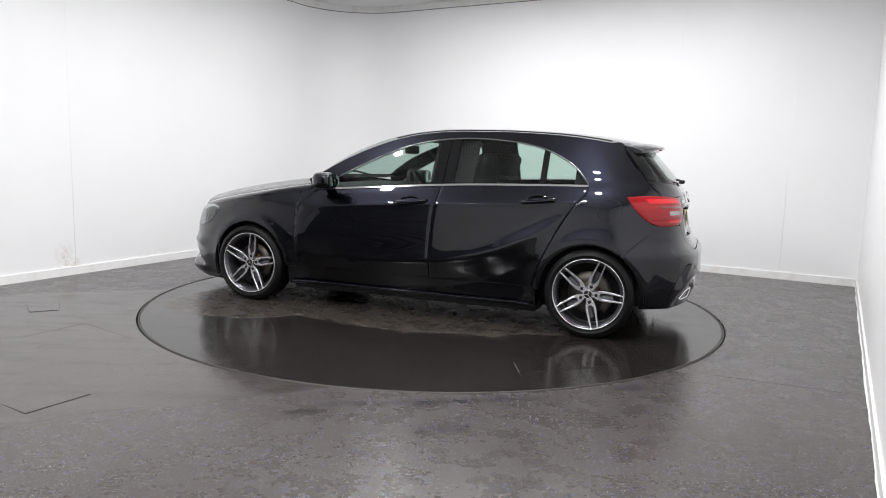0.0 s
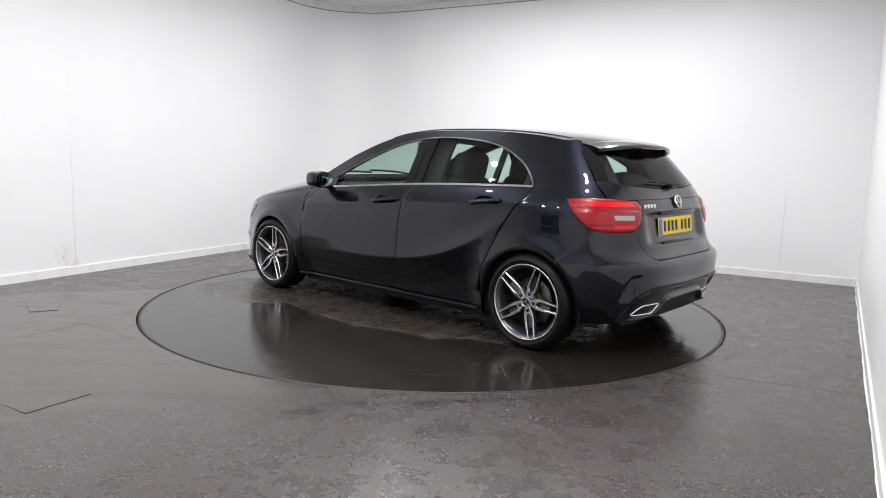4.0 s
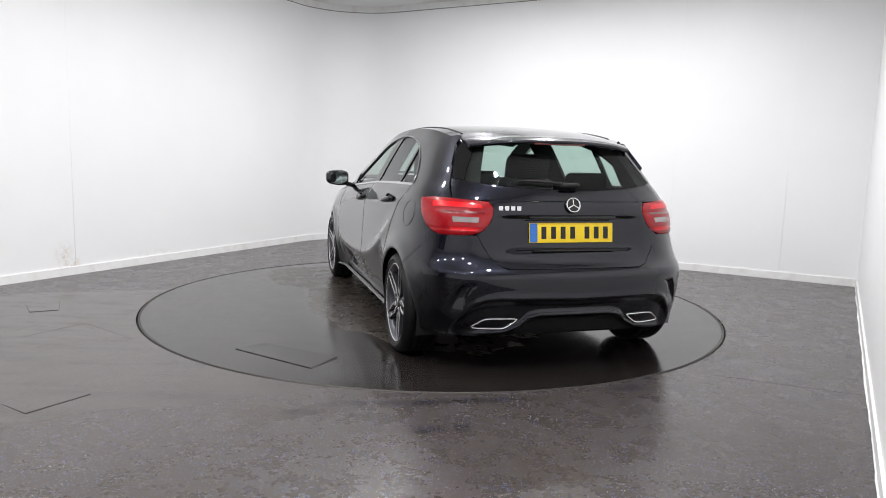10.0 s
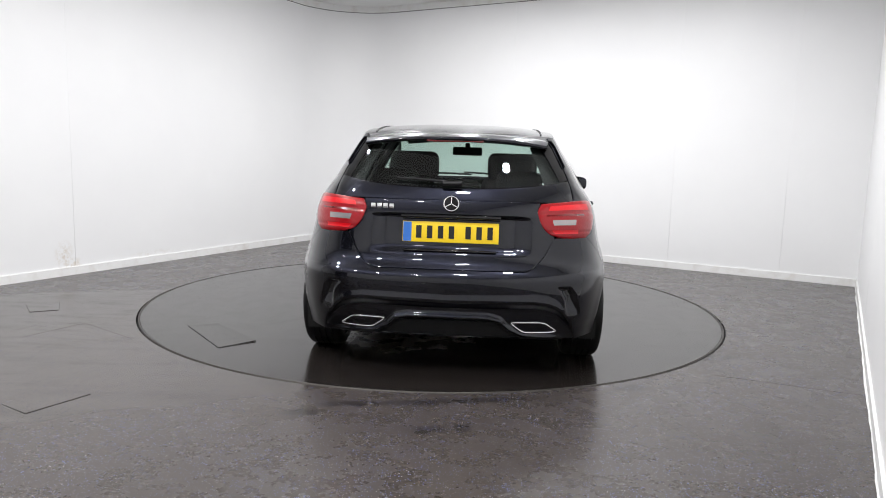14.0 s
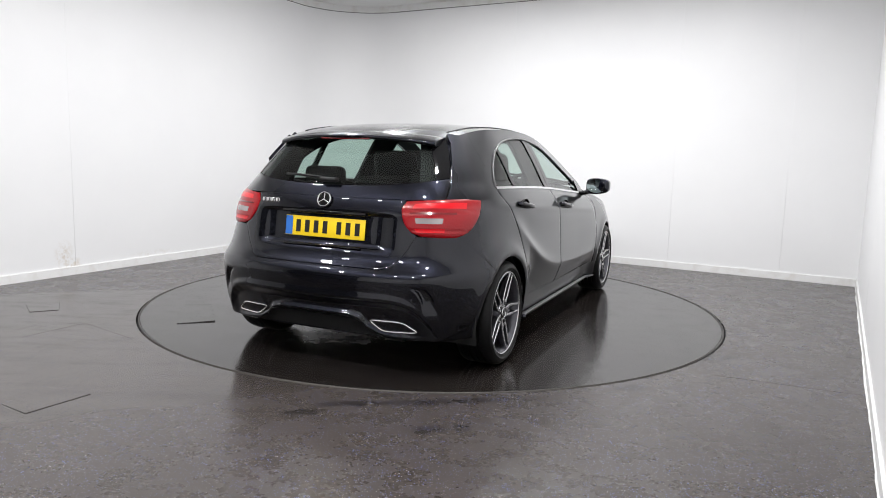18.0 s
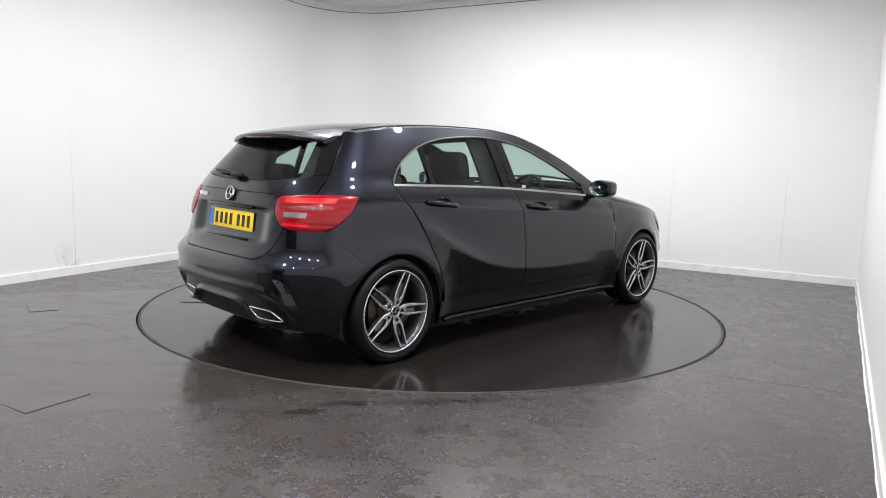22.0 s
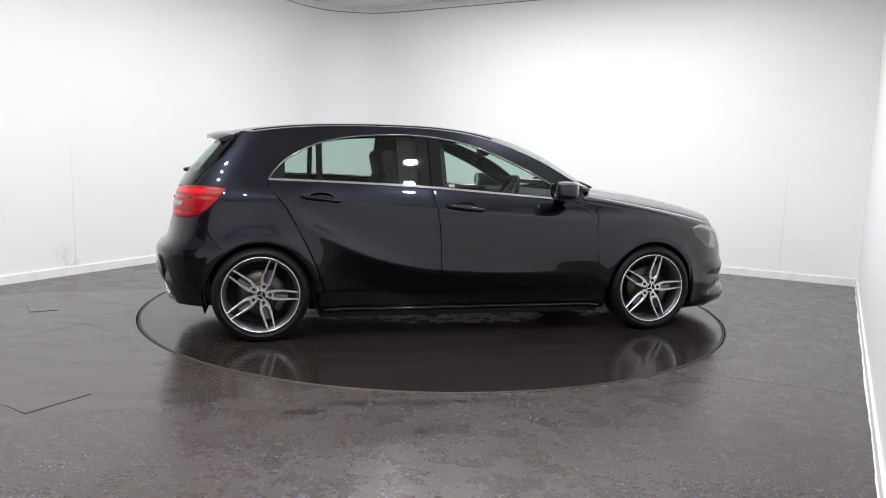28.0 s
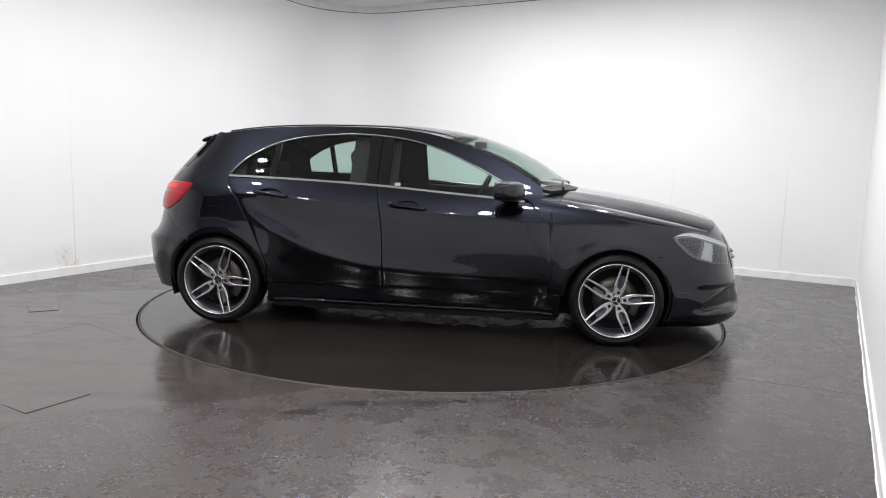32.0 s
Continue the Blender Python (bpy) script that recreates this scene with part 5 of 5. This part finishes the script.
# door handles
def handle(x0, x1, z0, sgn, parent):
    pts = []
    for t in np.linspace(0, 1, 14):
        x = x0 + (x1 - x0) * t
        z = z0 - 0.028 * t
        lift = 0.028 * math.sin(math.pi * min(1, max(0, t))) ** 0.35
        pts.append((x, sgn * (float(side_y(x, z)) + lift), z))
    h = part("door_handle", tube(pts, 0.013, 10, flat=1.1), PAINT, parent)
    cup = lathe([(0.0005, -0.022), (0.05, -0.018), (0.062, -0.004), (0.066, 0.0015), (0.069, -0.002)], 28)
    xm, zm = (x0 + x1) / 2, z0 - 0.012
    cup.transform(Matrix.Translation((xm, sgn * (float(side_y(xm, zm)) + 0.001), zm)) @ Matrix.Diagonal((1.25, sgn, 0.55, 1)))
    if sgn < 0:
        bmesh.ops.reverse_faces(cup, faces=cup.faces)
    part("handle_cup", cup, GLOSS_BLACK, h)


for i, sgn in enumerate((1, -1)):
    handle(-0.16, 0.09, 0.876, sgn, front_door[i])
    handle(-1.10, -0.86, 0.925, sgn, rear_door[i])

# door mirrors
for sgn in (1, -1):
    bm = bmesh.new()
    bmesh.ops.create_uvsphere(bm, u_segments=28, v_segments=18, radius=1)
    for v in bm.verts:
        c = v.co
        c.x, c.y, c.z = (math.copysign(abs(k) ** 0.52, k) for k in c)
        taper = 1 - 0.18 * max(0, c.y * 1.0)
        x = 0.115 * c.x * taper
        if c.x < 0:
            x *= 0.5
        v.co = (0.610 + x - 0.03 * c.y, 0.945 + 0.100 * c.y, 0.986 + 0.066 * c.z * taper + 0.004 * c.y)
    bm.transform(Matrix.Diagonal((1, sgn, 1, 1)))
    if sgn < 0:
        bmesh.ops.reverse_faces(bm, faces=bm.faces)
    mir = part("door_mirror", finish(bm), PAINT, car, "black door mirror")
    gl = lathe([(0.0005, 0.0), (0.062, 0.0), (0.066, 0.004)], 32)
    gl.transform(Matrix.Translation((0.549, sgn * 0.945, 0.990)) @ Matrix.Diagonal((1, 1.22, 0.86, 1)) @ Matrix.Rotation(radians(90), 4, "Z"))
    part("mirror_glass", gl, MIRROR, mir)
    ft = tube([(0.655, sgn * 0.772, 0.912), (0.652, sgn * 0.81, 0.922), (0.645, sgn * 0.87, 0.938)], 0.045, 12, flat=0.42)
    part("mirror_foot", ft, GLOSS_BLACK, mir)
    tri = np.array([[(0.60, sgn * (float(side_y(0.60, belt(0.60) + 0.02)) + 0.002), float(belt(0.60)) + 0.014), (0.60, sgn * (float(side_y(0.60, 1.0)) + 0.002), float(window_top(0.60)) - 0.006)],
                    [(0.735, sgn * (float(side_y(0.735, belt(0.735) + 0.014)) + 0.002), float(belt(0.735)) + 0.014), (0.735, sgn * (float(side_y(0.735, 0.935)) + 0.002), float(belt(0.735)) + 0.018)]])
    part("mirror_sail", sheet(tri, 0, thick=0.01, flip=sgn < 0), GLOSS_BLACK, mir)

part("window_label", box_bm(-0.135, -0.095, -0.772, -0.770, 0.992, 1.012), CLEAR_LENS, car, "small pale label in the window corner")

# front wipers and cowl
cw = np.stack([np.stack([cowl_e[:, 0] + k * 0.05, cowl_e[:, 1], cowl_e[:, 2] - 0.012 * k - 0.012], -1) for k in np.linspace(-0.6, 1.2, 6)])
centred("scuttle_panel", cw, SATIN_BLACK, car, 0.0, thick=0.02)
for y0, y1 in ((-0.55, 0.05), (-0.02, 0.50)):
    pts = []
    for t in np.linspace(0, 1, 8):
        y = y0 + (y1 - y0) * t
        pts.append((1.05 - 0.2 * y * y - 0.06 * math.sin(math.pi * t * 0.5), y, 1.024 - 0.085 * y * y + 0.022 * math.sin(math.pi * t * 0.5)))
    part("front_wiper", tube(pts, 0.009, 8), SATIN_BLACK, car)


# ---- cabin ----
def cushion(x0, x1, y0, y1, z0, z1, bevel, lean=0.0, pivot=None):
    bm = box_bm(x0, x1, y0, y1, z0, z1, bevel, 4)
    if lean:
        p = Vector(pivot)
        bm.transform(Matrix.Translation(p) @ Matrix.Rotation(radians(lean), 4, "Y") @ Matrix.Translation(-p))
    return bm


part("cabin_tub", join(box_bm(-1.6, 0.9, -0.72, 0.72, 0.22, 0.3), box_bm(-1.75, -1.2, -0.66, 0.66, 0.3, 0.90, 0.03), box_bm(-1.2, 0.9, 0.70, 0.73, 0.3, 0.93), box_bm(-1.2, 0.9, -0.73, -0.70, 0.3, 0.93)), CABIN, car)
for sgn in (1, -1):
    y = 0.36 * sgn
    st = part("front_seat", cushion(-0.33, 0.22, y - 0.25, y + 0.25, 0.36, 0.56, 0.06), SEAT, car, "dark sports seat")
    piv = (-0.25, y, 0.5)
    bk = cushion(-0.36, -0.22, y - 0.245, y + 0.245, 0.46, 1.08, 0.06, -16, piv)
    for v in bk.verts:
        k = max(0.0, (v.co.z - 0.8) / 0.3)
        v.co.y = y + (v.co.y - y) * (1 - 0.14 * k)
    part("backrest", bk, SEAT, st)
    part("headrest", cushion(-0.345, -0.245, y - 0.18, y + 0.18, 1.05, 1.26, 0.055, -14, piv), SEAT, st)
part("rear_bench", join(cushion(-1.12, -0.62, -0.64, 0.64, 0.38, 0.58, 0.06), cushion(-1.24, -1.08, -0.64, 0.64, 0.5, 1.02, 0.05, -20, (-1.12, 0, 0.55))), SEAT, car)
for y in (-0.38, 0.38, 0.0):
    part("rear_headrest", cushion(-1.40, -1.30, y - 0.14, y + 0.14, 0.985, 1.115 if y else 1.06, 0.04), SEAT, car)
part("dashboard", cushion(0.52, 0.98, -0.68, 0.68, 0.66, 0.945, 0.05), CABIN, car)
part("door_card", join(*[box_bm(-1.15, 0.75, s * 0.735 - 0.012, s * 0.735 + 0.012, 0.5, 0.945, 0.01) for s in (1, -1)]), CABIN, car)
sw = lathe([(0.175 + 0.016 * math.cos(a), 0.016 * math.sin(a)) for a in np.linspace(0, 2 * math.pi, 11)], 36)
wheel_pose = Matrix.Translation((0.40, -0.36, 0.90)) @ Matrix.Rotation(radians(-65), 4, "Y") @ Matrix.Rotation(radians(90), 4, "X")
hubw = join(sw, box_bm(-0.17, 0.17, -0.015, 0.015, -0.03, 0.03, 0.01), box_bm(-0.06, 0.06, -0.03, 0.03, -0.06, 0.06, 0.02))
hubw.transform(wheel_pose)
part("steering_wheel", hubw, CABIN, car)
part("cabin_mirror", join(cushion(0.30, 0.335, -0.125, 0.125, 1.205, 1.275, 0.015), box_bm(0.33, 0.42, -0.02, 0.02, 1.26, 1.31, 0.008)), CABIN, car)
paired("pillar_trim", columns(np.linspace(-0.46, -0.13, 6), lambda x: belt(x) - 0.02, lambda x: window_top(x) + 0.02, 6, -0.06), MATT_DARK, car, 0.02)
paired("rear_pillar_trim", end_patch([S("x", -1.10, z) for z in (0.95, 1.10, 1.22)], [S("y", 0.55, 0.97), S("y", 0.505, 1.1), S("y", 0.44, 1.26)], [S("x", -1.10, 0.95), S("y", 0.55, 0.97)], [S("x", -1.10, 1.22), S("x", -1.45, 1.28), S("y", 0.44, 1.26)], 12, 12, False, -0.035), CABIN, car, 0.0)
part("headlining", sheet(roof[2:-2, 3:-3] - np.array([0, 0, 0.05]), 0, thick=0.01), CABIN, car)
part("parcel_shelf", cushion(-1.80, -1.42, -0.55, 0.55, 0.955, 0.975, 0.008), CABIN, car)


# ---- what moves: disc and car turn together ----
def heading(t):
    return 158.64 - 5.2202 * t + 0.0015 * (t - 16) ** 2


def motions():
    times = [0.0] + [float(k) for k in range(1, 32)] + [32.0]
    walk(turntable, [(t, pose(0, 0, 0, 0, 0, heading(t))) for t in times])
    walk(car, [(t, pose(0, 0, 0, 0, 0, heading(t)) @ Matrix.Translation((-0.0043, -0.2338, 0.0))) for t in times])


motions()
